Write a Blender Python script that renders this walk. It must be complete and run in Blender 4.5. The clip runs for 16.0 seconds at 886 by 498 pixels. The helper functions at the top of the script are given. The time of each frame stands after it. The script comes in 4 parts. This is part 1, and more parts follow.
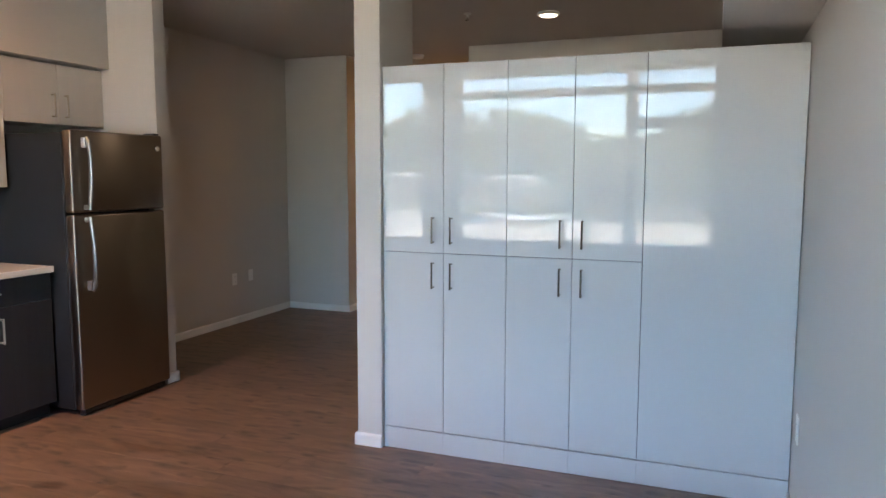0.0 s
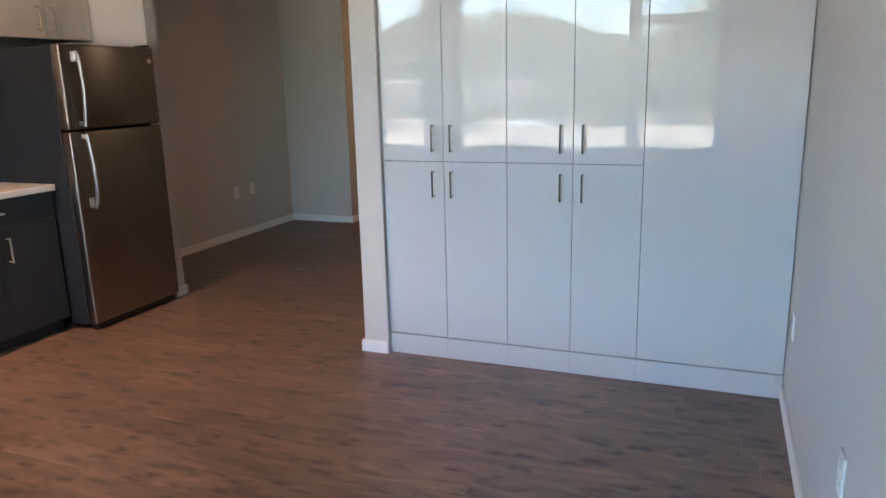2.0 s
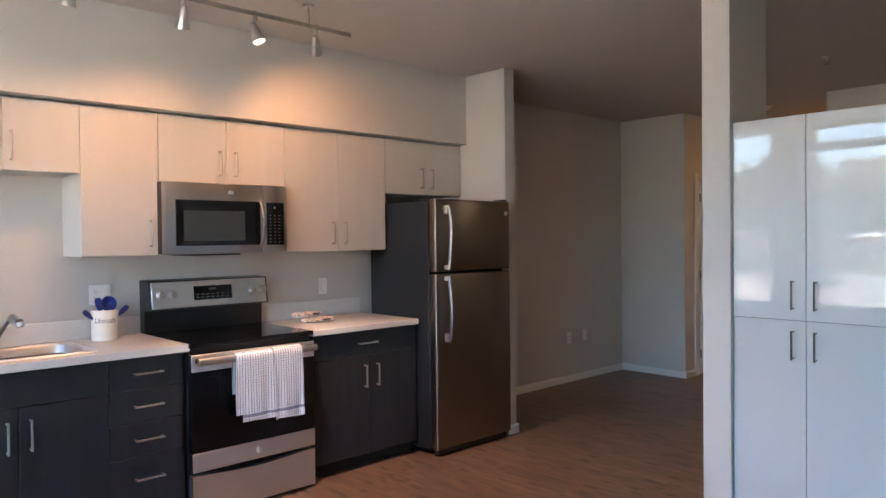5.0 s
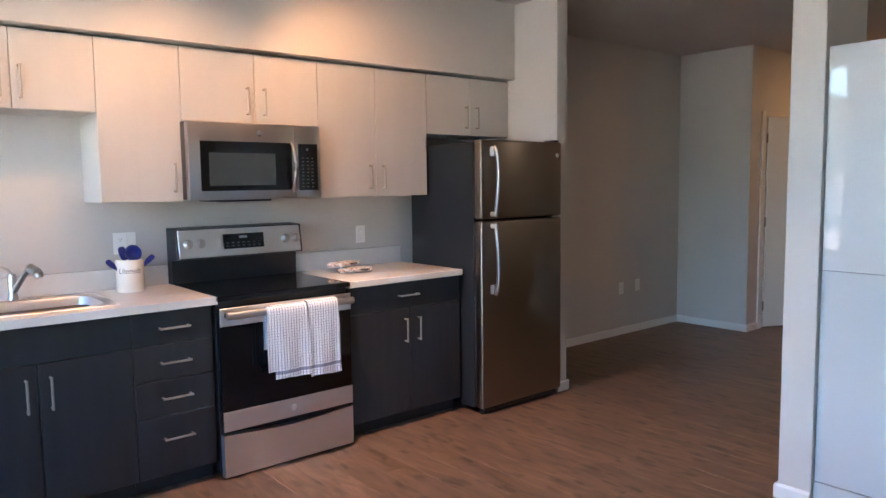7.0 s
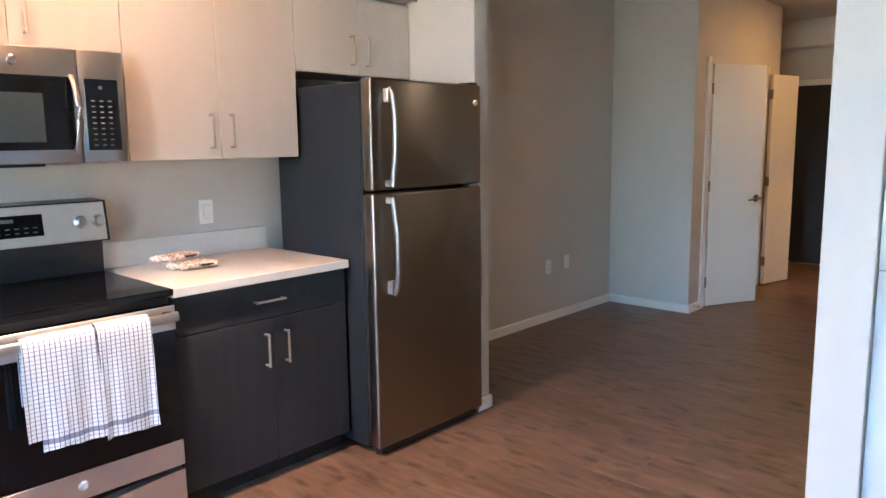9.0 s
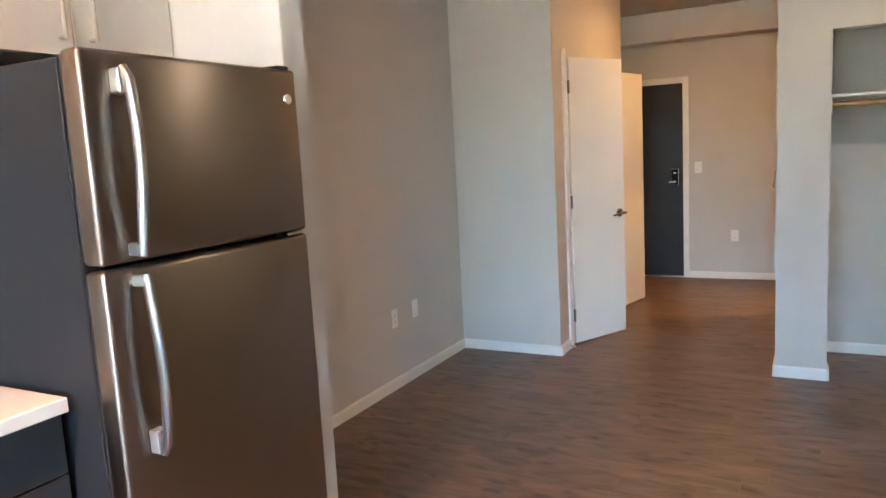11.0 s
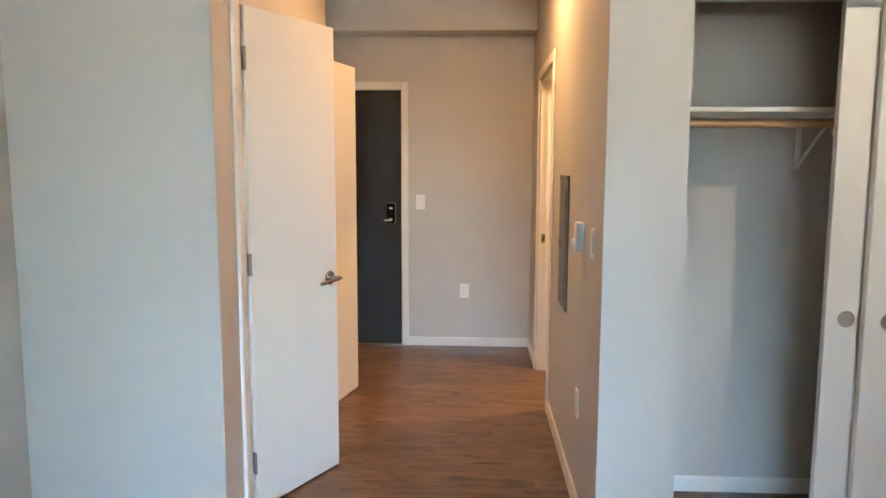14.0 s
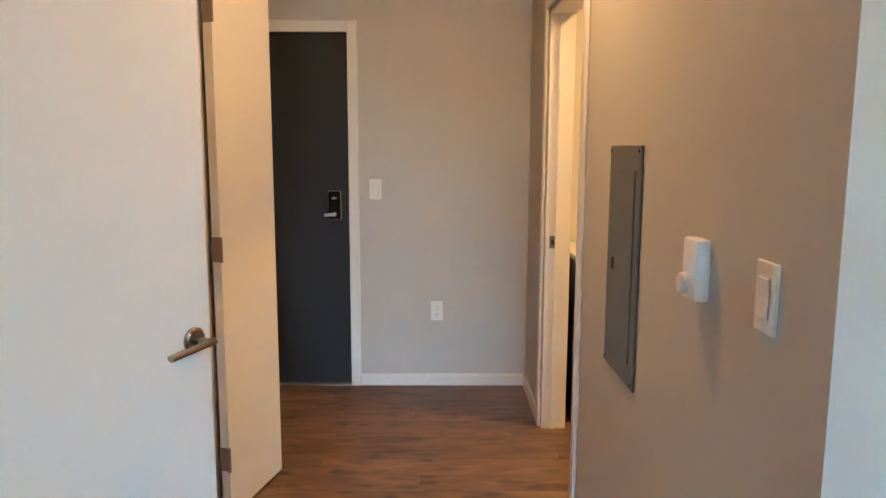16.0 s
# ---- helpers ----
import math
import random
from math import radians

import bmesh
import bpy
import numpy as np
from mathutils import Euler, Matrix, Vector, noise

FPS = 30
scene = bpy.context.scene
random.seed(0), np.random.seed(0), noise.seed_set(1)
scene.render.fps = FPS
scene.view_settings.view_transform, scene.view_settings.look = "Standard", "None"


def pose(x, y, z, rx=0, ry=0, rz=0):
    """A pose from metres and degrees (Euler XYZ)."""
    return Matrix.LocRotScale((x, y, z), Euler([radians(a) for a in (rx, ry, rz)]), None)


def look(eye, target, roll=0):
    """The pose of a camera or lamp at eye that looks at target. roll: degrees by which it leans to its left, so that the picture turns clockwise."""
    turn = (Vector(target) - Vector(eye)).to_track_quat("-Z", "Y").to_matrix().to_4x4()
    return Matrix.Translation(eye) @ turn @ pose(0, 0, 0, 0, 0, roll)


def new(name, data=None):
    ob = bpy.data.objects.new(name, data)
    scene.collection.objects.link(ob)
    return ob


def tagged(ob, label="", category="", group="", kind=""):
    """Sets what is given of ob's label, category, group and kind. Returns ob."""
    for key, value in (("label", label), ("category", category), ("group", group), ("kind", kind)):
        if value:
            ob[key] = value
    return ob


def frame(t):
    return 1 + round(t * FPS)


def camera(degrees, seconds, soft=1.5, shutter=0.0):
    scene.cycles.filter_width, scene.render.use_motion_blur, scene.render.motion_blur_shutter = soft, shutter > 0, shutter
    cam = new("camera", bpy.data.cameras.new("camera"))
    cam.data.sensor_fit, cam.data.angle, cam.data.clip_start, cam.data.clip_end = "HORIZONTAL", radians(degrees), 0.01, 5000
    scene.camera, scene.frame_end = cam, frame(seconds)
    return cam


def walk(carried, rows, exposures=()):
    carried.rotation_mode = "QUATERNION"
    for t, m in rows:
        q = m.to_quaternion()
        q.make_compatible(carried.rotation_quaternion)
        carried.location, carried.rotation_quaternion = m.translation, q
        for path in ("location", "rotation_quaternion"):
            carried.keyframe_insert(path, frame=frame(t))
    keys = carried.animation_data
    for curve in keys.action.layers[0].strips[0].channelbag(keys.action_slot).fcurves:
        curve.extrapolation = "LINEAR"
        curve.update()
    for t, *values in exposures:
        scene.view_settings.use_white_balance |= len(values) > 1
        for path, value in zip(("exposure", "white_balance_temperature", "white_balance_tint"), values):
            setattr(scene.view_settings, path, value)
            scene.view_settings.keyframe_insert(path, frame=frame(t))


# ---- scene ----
cam = camera(63.6, 16.0)
PATH = [
    (0, (1.725, 1.773, 1.461), (1.012, 3.63, 1.258), 0.1),
    (0.5, (1.745, 1.771, 1.463), (1.069, 3.623, 1.124), -0.1),
    (1, (1.735, 1.77, 1.462), (1.062, 3.602, 1.025), -0.4),
    (1.5, (1.736, 1.773, 1.461), (1.048, 3.589, 0.985), -0.9),
    (2, (1.738, 1.772, 1.461), (1.028, 3.586, 1.006), -1.4),
    (2.5, (1.731, 1.773, 1.466), (0.988, 3.589, 1.078), -1.6),
    (3, (1.731, 1.78, 1.464), (0.921, 3.587, 1.185), -1.6),
    (3.5, (1.716, 1.761, 1.481), (0.792, 3.527, 1.319), -1.2),
    (4, (1.704, 1.75, 1.486), (0.601, 3.416, 1.416), -0.8),
    (4.5, (1.682, 1.724, 1.486), (0.384, 3.245, 1.455), -0.6),
    (5, (1.667, 1.699, 1.47), (0.213, 3.072, 1.438), -0.6),
    (5.2, (1.681, 1.706, 1.473), (0.177, 3.024, 1.43), -0.8),
    (7.5, (1.226, 2.097, 1.454), (-0.285, 3.388, 1.233), -0.7),
    (8, (1.024, 2.335, 1.434), (-0.444, 3.667, 1.169), -0.5),
    (10.5, (-0.184, 3.585, 1.472), (-1.251, 5.255, 1.199), -2.7),
    (11, (-0.381, 3.86, 1.458), (-1.305, 5.613, 1.188), -3.1),
    (11.5, (-0.543, 4.2, 1.479), (-1.316, 6.024, 1.205), -2.6),
    (12, (-0.718, 4.527, 1.47), (-1.307, 6.419, 1.201), -1.8),
    (12.5, (-0.817, 4.89, 1.475), (-1.24, 6.828, 1.218), -0.7),
    (13, (-0.888, 5.264, 1.47), (-1.16, 7.23, 1.225), 0.1),
    (13.5, (-1.002, 5.634, 1.434), (-1.156, 7.614, 1.206), 0.3),
    (14, (-1.028, 6.014, 1.454), (-1.118, 7.998, 1.218), 0.2),
    (14.5, (-1.044, 6.409, 1.436), (-1.083, 8.393, 1.19), -0.2),
    (15, (-1.089, 6.788, 1.408), (-1.091, 8.771, 1.15), 0.0),
    (15.5, (-1.103, 7.179, 1.414), (-1.089, 9.16, 1.142), 0.0),
    (16, (-1.112, 7.57, 1.395), (-1.095, 9.55, 1.113), 0.2),
]
walk(cam, [(t, look(eye, target, roll)) for t, eye, target, roll in PATH],
     [(0, 4.17, 6050, 9), (3, 4.2, 6200, 10), (5, 4.1, 5950, 12), (8, 4.6, 5500, 8), (10.5, 5.55, 5750, 6), (11.5, 5.8, 5750, 6), (12.5, 5.95, 5650, 5), (14, 5.92, 5550, 4), (16, 5.7, 5300, 3)])

# ---- world, sun, lights ----
world = bpy.data.worlds.new("sky")
scene.world = world
world.use_nodes = True
wn = world.node_tree.nodes
sky = wn.new("ShaderNodeTexSky")
sky.sky_type = "NISHITA"
sky.sun_disc = False
sky.air_density, sky.dust_density, sky.ozone_density = 1.0, 0.3, 2.0
sky.sun_elevation = radians(42)
sky.sun_rotation = radians(25)
wn["Background"].inputs["Strength"].default_value = 0.122
world.node_tree.links.new(sky.outputs[0], wn["Background"].inputs["Color"])
sun = new("sun", bpy.data.lights.new("sun", "SUN"))
sun.data.energy, sun.data.angle, sun.data.color = 5.0, radians(0.5), (1, 0.95, 0.86)
sun.matrix_world = look((20, 40, 42), (0, 0, 0))


def spot(name, place, target, power, size, color, blend=0.6):
    ob = new(name, bpy.data.lights.new(name, "SPOT"))
    ob.data.energy, ob.data.spot_size, ob.data.spot_blend, ob.data.color = power, radians(size), blend, color
    ob.data.shadow_soft_size = 0.025
    ob.matrix_world = look(place, target)
    return ob


def disc_light(name, place, power, size, color):
    ob = new(name, bpy.data.lights.new(name, "AREA"))
    ob.data.energy, ob.data.shape, ob.data.size, ob.data.color = power, "DISK", size, color
    ob.matrix_world = look(place, (place[0], place[1] + 0.001, 0))
    return ob


WARM = (1.0, 0.46, 0.185)
SOFT = (1.0, 0.60, 0.36)
TRACK_X = -1.60
HEADS = [(TRACK_X, 2.20, 2.52), (TRACK_X, 2.64, 2.52), (TRACK_X, 3.13, 2.52), (TRACK_X, 3.50, 2.52), (TRACK_X, 3.86, 2.52)]
AIMS = [(-2.10, 2.15, 1.6), (-1.95, 2.57, 1.4), (-2.00, 3.22, 1.5), (-0.85, 4.10, 0.0), (-2.25, 4.32, 1.70)]
for head, aim, power, size, tone in zip(HEADS, AIMS, (0.3, 0.8, 1.9, 12.5, 1.75), (110, 138, 138, 96, 124), (WARM, WARM, WARM, SOFT, WARM)):
    way = (Vector(aim) - Vector(head)).normalized()
    spot("track_light_beam", Vector(head) + way * 0.08, aim, power, size, tone, 0.8)
disc_light("ceiling_lamp_light", (0.45, 7.35, 2.670), 0.50, 0.13, (1, 0.75, 0.5))
disc_light("hall_lamp_light", (-1.0, 9.75, 2.69), 0.60, 0.13, (1, 0.50, 0.19))
disc_light("bath_lamp_light", (0.35, 10.6, 2.60), 1.1, 0.2, (1, 0.52, 0.17))

# ---- materials ----
def material(name, base, rough=0.5, metal=0.0, grain=None, bump=0.0, bump_scale=200.0, vary=0.06, vary_scale=1.5, coat=0.0, spec=0.5, stretch=(1, 1, 1), random_shift=0.0, coat_rough=0.05):
    """Painted or metal surface with a slow variation, a fine grain and relief."""
    m = bpy.data.materials.new(name)
    m.use_nodes = True
    n, l = m.node_tree.nodes, m.node_tree.links
    b = n["Principled BSDF"]
    b.inputs["Roughness"].default_value = rough
    b.inputs["Metallic"].default_value = metal
    b.inputs["Specular IOR Level"].default_value = spec
    b.inputs["Coat Weight"].default_value = coat
    b.inputs["Coat Roughness"].default_value = coat_rough
    tc = n.new("ShaderNodeTexCoord")
    mp = n.new("ShaderNodeMapping")
    mp.inputs["Scale"].default_value = stretch
    l.new(tc.outputs["Object"], mp.inputs["Vector"])
    src = mp.outputs[0]
    slow = n.new("ShaderNodeTexNoise")
    slow.inputs["Scale"].default_value = vary_scale
    slow.inputs["Detail"].default_value = 4
    l.new(src, slow.inputs["Vector"])
    fine = n.new("ShaderNodeTexNoise")
    fine.inputs["Scale"].default_value = bump_scale
    fine.inputs["Detail"].default_value = 3
    l.new(src, fine.inputs["Vector"])
    add = n.new("ShaderNodeMath")
    add.operation = "MULTIPLY_ADD"
    l.new(fine.outputs[0], add.inputs[0])
    add.inputs[1].default_value = 0.35 if grain is None else grain
    l.new(slow.outputs[0], add.inputs[2])
    rng = n.new("ShaderNodeMapRange")
    rng.inputs["From Min"].default_value, rng.inputs["From Max"].default_value = 0.35, 1.0
    rng.inputs["To Min"].default_value, rng.inputs["To Max"].default_value = 1 - vary, 1 + vary
    l.new(add.outputs[0], rng.inputs["Value"])
    mul = n.new("ShaderNodeVectorMath")
    mul.operation = "SCALE"
    mul.inputs[0].default_value = base
    l.new(rng.outputs[0], mul.inputs["Scale"])
    l.new(mul.outputs[0], b.inputs["Base Color"])
    rr = n.new("ShaderNodeMapRange")
    rr.inputs["To Min"].default_value, rr.inputs["To Max"].default_value = max(0.02, rough * 0.88), min(1, rough * 1.12)
    l.new(slow.outputs[0], rr.inputs["Value"])
    l.new(rr.outputs[0], b.inputs["Roughness"])
    if bump:
        bp = n.new("ShaderNodeBump")
        bp.inputs["Strength"].default_value = bump
        bp.inputs["Distance"].default_value = 0.001
        l.new(fine.outputs[0], bp.inputs["Height"])
        l.new(bp.outputs[0], b.inputs["Normal"])
    return m


def plank_material():
    """Vinyl wood planks: long grain along x, knots and a tone of its own for each plank."""
    m = bpy.data.materials.new("wood_vinyl_plank")
    m.use_nodes = True
    n, l = m.node_tree.nodes, m.node_tree.links
    b = n["Principled BSDF"]
    geo = n.new("ShaderNodeNewGeometry")
    info = n.new("ShaderNodeObjectInfo")
    shift = n.new("ShaderNodeVectorMath")
    shift.operation = "MULTIPLY_ADD"
    comb = n.new("ShaderNodeCombineXYZ")
    for i in range(3):
        l.new(info.outputs["Random"], comb.inputs[i])
    l.new(comb.outputs[0], shift.inputs[0])
    shift.inputs[1].default_value = (7, 31, 3)
    l.new(geo.outputs["Position"], shift.inputs[2])

    def noise_at(scale, stretch, detail, distort=0.0, rough=0.55):
        mp = n.new("ShaderNodeMapping")
        mp.inputs["Scale"].default_value = stretch
        l.new(shift.outputs[0], mp.inputs["Vector"])
        t = n.new("ShaderNodeTexNoise")
        t.inputs["Scale"].default_value, t.inputs["Detail"].default_value = scale, detail
        t.inputs["Distortion"].default_value, t.inputs["Roughness"].default_value = distort, rough
        l.new(mp.outputs[0], t.inputs["Vector"])
        return t.outputs[0]

    cloud = noise_at(2.2, (0.8, 2.6, 1), 3, 0.5)
    streak = noise_at(2.4, (1.3, 5.0, 1), 4, 1.6, 0.5)
    fibre = noise_at(20, (0.8, 14, 1), 3, 0.2)
    ramp = n.new("ShaderNodeValToRGB")
    e = ramp.color_ramp.elements
    e[0].position, e[0].color = 0.30, (0.088, 0.053, 0.034, 1)
    e[1].position, e[1].color = 0.70, (0.200, 0.132, 0.091, 1)
    mid = e.new(0.43)
    mid.color = (0.134, 0.083, 0.056, 1)
    l.new(streak, ramp.inputs[0])
    # short dark figure marks along the grain
    warp = n.new("ShaderNodeVectorMath")
    warp.operation = "MULTIPLY_ADD"
    wn2 = n.new("ShaderNodeTexNoise")
    wn2.inputs["Scale"].default_value, wn2.inputs["Detail"].default_value = 9, 3
    l.new(shift.outputs[0], wn2.inputs["Vector"])
    l.new(wn2.outputs["Color"], warp.inputs[0])
    warp.inputs[1].default_value = (0.22, 0.060, 0)
    l.new(shift.outputs[0], warp.inputs[2])

    def marks(sx, sy, near, far, low):
        mpk, knot, kr = n.new("ShaderNodeMapping"), n.new("ShaderNodeTexVoronoi"), n.new("ShaderNodeMapRange")
        mpk.inputs["Scale"].default_value = (sx, sy, 1)
        l.new(warp.outputs[0], mpk.inputs["Vector"])
        l.new(mpk.outputs[0], knot.inputs["Vector"])
        knot.inputs["Scale"].default_value = 1.0
        kr.inputs["From Min"].default_value, kr.inputs["From Max"].default_value = near, far
        kr.inputs["To Min"].default_value, kr.inputs["To Max"].default_value = low, 1.0
        l.new(knot.outputs["Distance"], kr.inputs["Value"])
        return kr
    kr = marks(5.2, 13.0, 0.05, 0.34, 0.30)
    kr2 = marks(2.3, 9.0, 0.03, 0.30, 0.45)
    tone = n.new("ShaderNodeMapRange")
    tone.inputs["To Min"].default_value, tone.inputs["To Max"].default_value = 0.93, 1.07
    l.new(info.outputs["Random"], tone.inputs["Value"])
    cl = n.new("ShaderNodeMapRange")
    cl.inputs["From Min"].default_value, cl.inputs["From Max"].default_value = 0.3, 0.7
    cl.inputs["To Min"].default_value, cl.inputs["To Max"].default_value = 0.8, 1.2
    l.new(cloud, cl.inputs["Value"])
    fb = n.new("ShaderNodeMapRange")
    fb.inputs["From Min"].default_value, fb.inputs["From Max"].default_value = 0.3, 0.7
    fb.inputs["To Min"].default_value, fb.inputs["To Max"].default_value = 0.90, 1.09
    l.new(fibre, fb.inputs["Value"])
    prev = kr.outputs[0]
    for o in (kr2, tone, cl, fb):
        mm = n.new("ShaderNodeMath")
        mm.operation = "MULTIPLY"
        l.new(prev, mm.inputs[0])
        l.new(o.outputs[0], mm.inputs[1])
        prev = mm.outputs[0]
    mul = n.new("ShaderNodeVectorMath")
    mul.operation = "SCALE"
    l.new(ramp.outputs[0], mul.inputs[0])
    l.new(prev, mul.inputs["Scale"])
    l.new(mul.outputs[0], b.inputs["Base Color"])
    ro = n.new("ShaderNodeMapRange")
    ro.inputs["To Min"].default_value, ro.inputs["To Max"].default_value = 0.30, 0.46
    l.new(streak, ro.inputs["Value"])
    l.new(ro.outputs[0], b.inputs["Roughness"])
    bp = n.new("ShaderNodeBump")
    bp.inputs["Strength"].default_value, bp.inputs["Distance"].default_value = 0.25, 0.001
    l.new(fibre, bp.inputs["Height"])
    l.new(bp.outputs[0], b.inputs["Normal"])
    return m


def emitter(name, color, strength):
    m = bpy.data.materials.new(name)
    m.use_nodes = True
    b = m.node_tree.nodes["Principled BSDF"]
    b.inputs["Base Color"].default_value = (0.8, 0.8, 0.8, 1)
    b.inputs["Emission Color"].default_value = (*color, 1)
    b.inputs["Emission Strength"].default_value = strength
    return m


def glass_material():
    m = bpy.data.materials.new("window_glass")
    m.use_nodes = True
    b = m.node_tree.nodes["Principled BSDF"]
    b.inputs["Transmission Weight"].default_value = 1.0
    b.inputs["Roughness"].default_value = 0.0
    b.inputs["IOR"].default_value = 1.02
    return m


PAINT = material("greige_wall_paint", (0.53, 0.50, 0.455), 0.62, bump=0.25, bump_scale=380, vary=0.03)
CEIL = material("ceiling_paint", (0.50, 0.465, 0.43), 0.8, bump=0.3, bump_scale=300, vary=0.03)
TRIM = material("white_trim_paint", (0.74, 0.72, 0.68), 0.4, bump=0.1, bump_scale=250, vary=0.03)
DOORW = material("off_white_door_paint", (0.68, 0.65, 0.59), 0.42, bump=0.15, bump_scale=300, vary=0.03)
GLOSS = material("white_gloss_lacquer", (0.52, 0.515, 0.50), 0.34, vary=0.02, coat=1.0, coat_rough=0.016, spec=0.6)
KITW = material("white_textured_laminate", (0.49, 0.462, 0.42), 0.45, bump=0.5, bump_scale=90, vary=0.04, vary_scale=3, stretch=(4, 4, 0.35))
DARK = material("charcoal_woodgrain_laminate", (0.030, 0.031, 0.032), 0.48, spec=0.2, bump=0.8, bump_scale=90, vary=0.18, vary_scale=5, stretch=(4, 4, 0.3))
# Shade between the tall doors, put into the body's grey.
GAPSHADE = material("door_gap_shade", (0.06, 0.06, 0.06), 0.7)
COUNTER = material("white_quartz", (0.66, 0.64, 0.60), 0.22, vary=0.03, vary_scale=30, bump_scale=500)
STEEL = material("brushed_stainless", (0.70, 0.70, 0.70), 0.36, 1.0, bump=0.25, bump_scale=160, vary=0.05, stretch=(1, 0.03, 1))
STEELV = material("brushed_stainless_door", (0.25, 0.212, 0.178), 0.34, 1.0, bump=0.2, bump_scale=160, vary=0.04, stretch=(1, 0.02, 1))
nt = STEELV.node_tree
tangent = nt.nodes.new("ShaderNodeTangent")
tangent.direction_type, tangent.axis = "RADIAL", "Z"
nt.links.new(tangent.outputs[0], nt.nodes["Principled BSDF"].inputs["Tangent"])
nt.nodes["Principled BSDF"].inputs["Anisotropic"].default_value = 0.7
nt.nodes["Principled BSDF"].inputs["Anisotropic Rotation"].default_value = 0.25
STEELM = material("brushed_stainless_trim", (0.44, 0.43, 0.42), 0.30, 1.0, bump=0.25, bump_scale=160, vary=0.05, stretch=(1, 0.03, 1))
NICKEL = material("satin_nickel", (0.54, 0.525, 0.50), 0.34, 1.0, vary=0.04)
HANDLEM = material("appliance_handle_metal", (0.31, 0.30, 0.285), 0.38, 1.0, vary=0.05)
LEVERM = material("dark_lever_pull_metal", (0.33, 0.295, 0.25), 0.24, 1.0, vary=0.05)
PULLM = material("brushed_pull_metal", (0.42, 0.38, 0.32), 0.6, 1.0, vary=0.08)
CHROME = material("chrome", (0.72, 0.72, 0.72), 0.1, 1.0, vary=0.02)
FSIDE = material("dark_grey_textured_steel", (0.014, 0.0145, 0.0155), 0.5, spec=0.24, bump=0.4, bump_scale=700, vary=0.05)
BLACKG = material("black_glass", (0.004, 0.0043, 0.005), 0.06, vary=0.02, spec=0.34)
BLACKP = material("black_plastic", (0.012, 0.012, 0.013), 0.35, vary=0.1)
MWGLASS = material("microwave_window", (0.034, 0.043, 0.044), 0.16, vary=0.05)
PLASTIC = material("white_plastic", (0.78, 0.76, 0.72), 0.35, vary=0.02)
# Grey of the painted shadow line round switch rockers.
SHADE = material("rocker_gap_shade", (0.42, 0.41, 0.39), 0.5)
# Near black: real black parts, and shade painted into holes and gaps.
SLOT = material("black_and_gap_shade", (0.02, 0.02, 0.02), 0.7)
PANELG = material("grey_painted_steel", (0.13, 0.14, 0.145), 0.42, 0.0, bump=0.2, bump_scale=500, vary=0.05)
DDOOR = material("charcoal_door_paint", (0.024, 0.022, 0.0225), 0.5, spec=0.3, bump=0.4, bump_scale=120, vary=0.12, stretch=(3, 3, 0.4))
WOODROD = material("wooden_rod", (0.46, 0.27, 0.13), 0.45, vary=0.15, vary_scale=6, stretch=(1, 12, 12))
CERAMIC = material("cream_ceramic", (0.72, 0.67, 0.60), 0.2, vary=0.03)
BLUEP = material("navy_silicone", (0.012, 0.02, 0.16), 0.32, vary=0.1)
INK = material("brown_lettering", (0.10, 0.075, 0.055), 0.5)
PLANK = plank_material()
SUBFLOOR = material("subfloor", (0.03, 0.02, 0.015), 0.9)
GLASS = glass_material()
LAMPW = emitter("lamp_diffuser", (1, 0.80, 0.58), 0.45)
BULB = emitter("spot_bulb", (1, 0.72, 0.45), 1.2)
ALU = material("dark_window_frame", (0.30, 0.29, 0.28), 0.45, vary=0.05)
LOTM = material("pale_concrete", (0.56, 0.475, 0.36), 0.85, vary=0.25, vary_scale=0.08)
FOLIAGE = material("conifer_foliage", (0.085, 0.095, 0.050), 0.8, vary=0.5, vary_scale=0.3, bump_scale=3)
PALEROOF = material("pale_roofing", (0.62, 0.60, 0.56), 0.8, vary=0.1)
FARWALL = material("far_building_wall", (0.22, 0.19, 0.16), 0.8, vary=0.1)
HINGEM = material("dull_nickel_hinge", (0.22, 0.19, 0.16), 0.38, 1.0, vary=0.05)


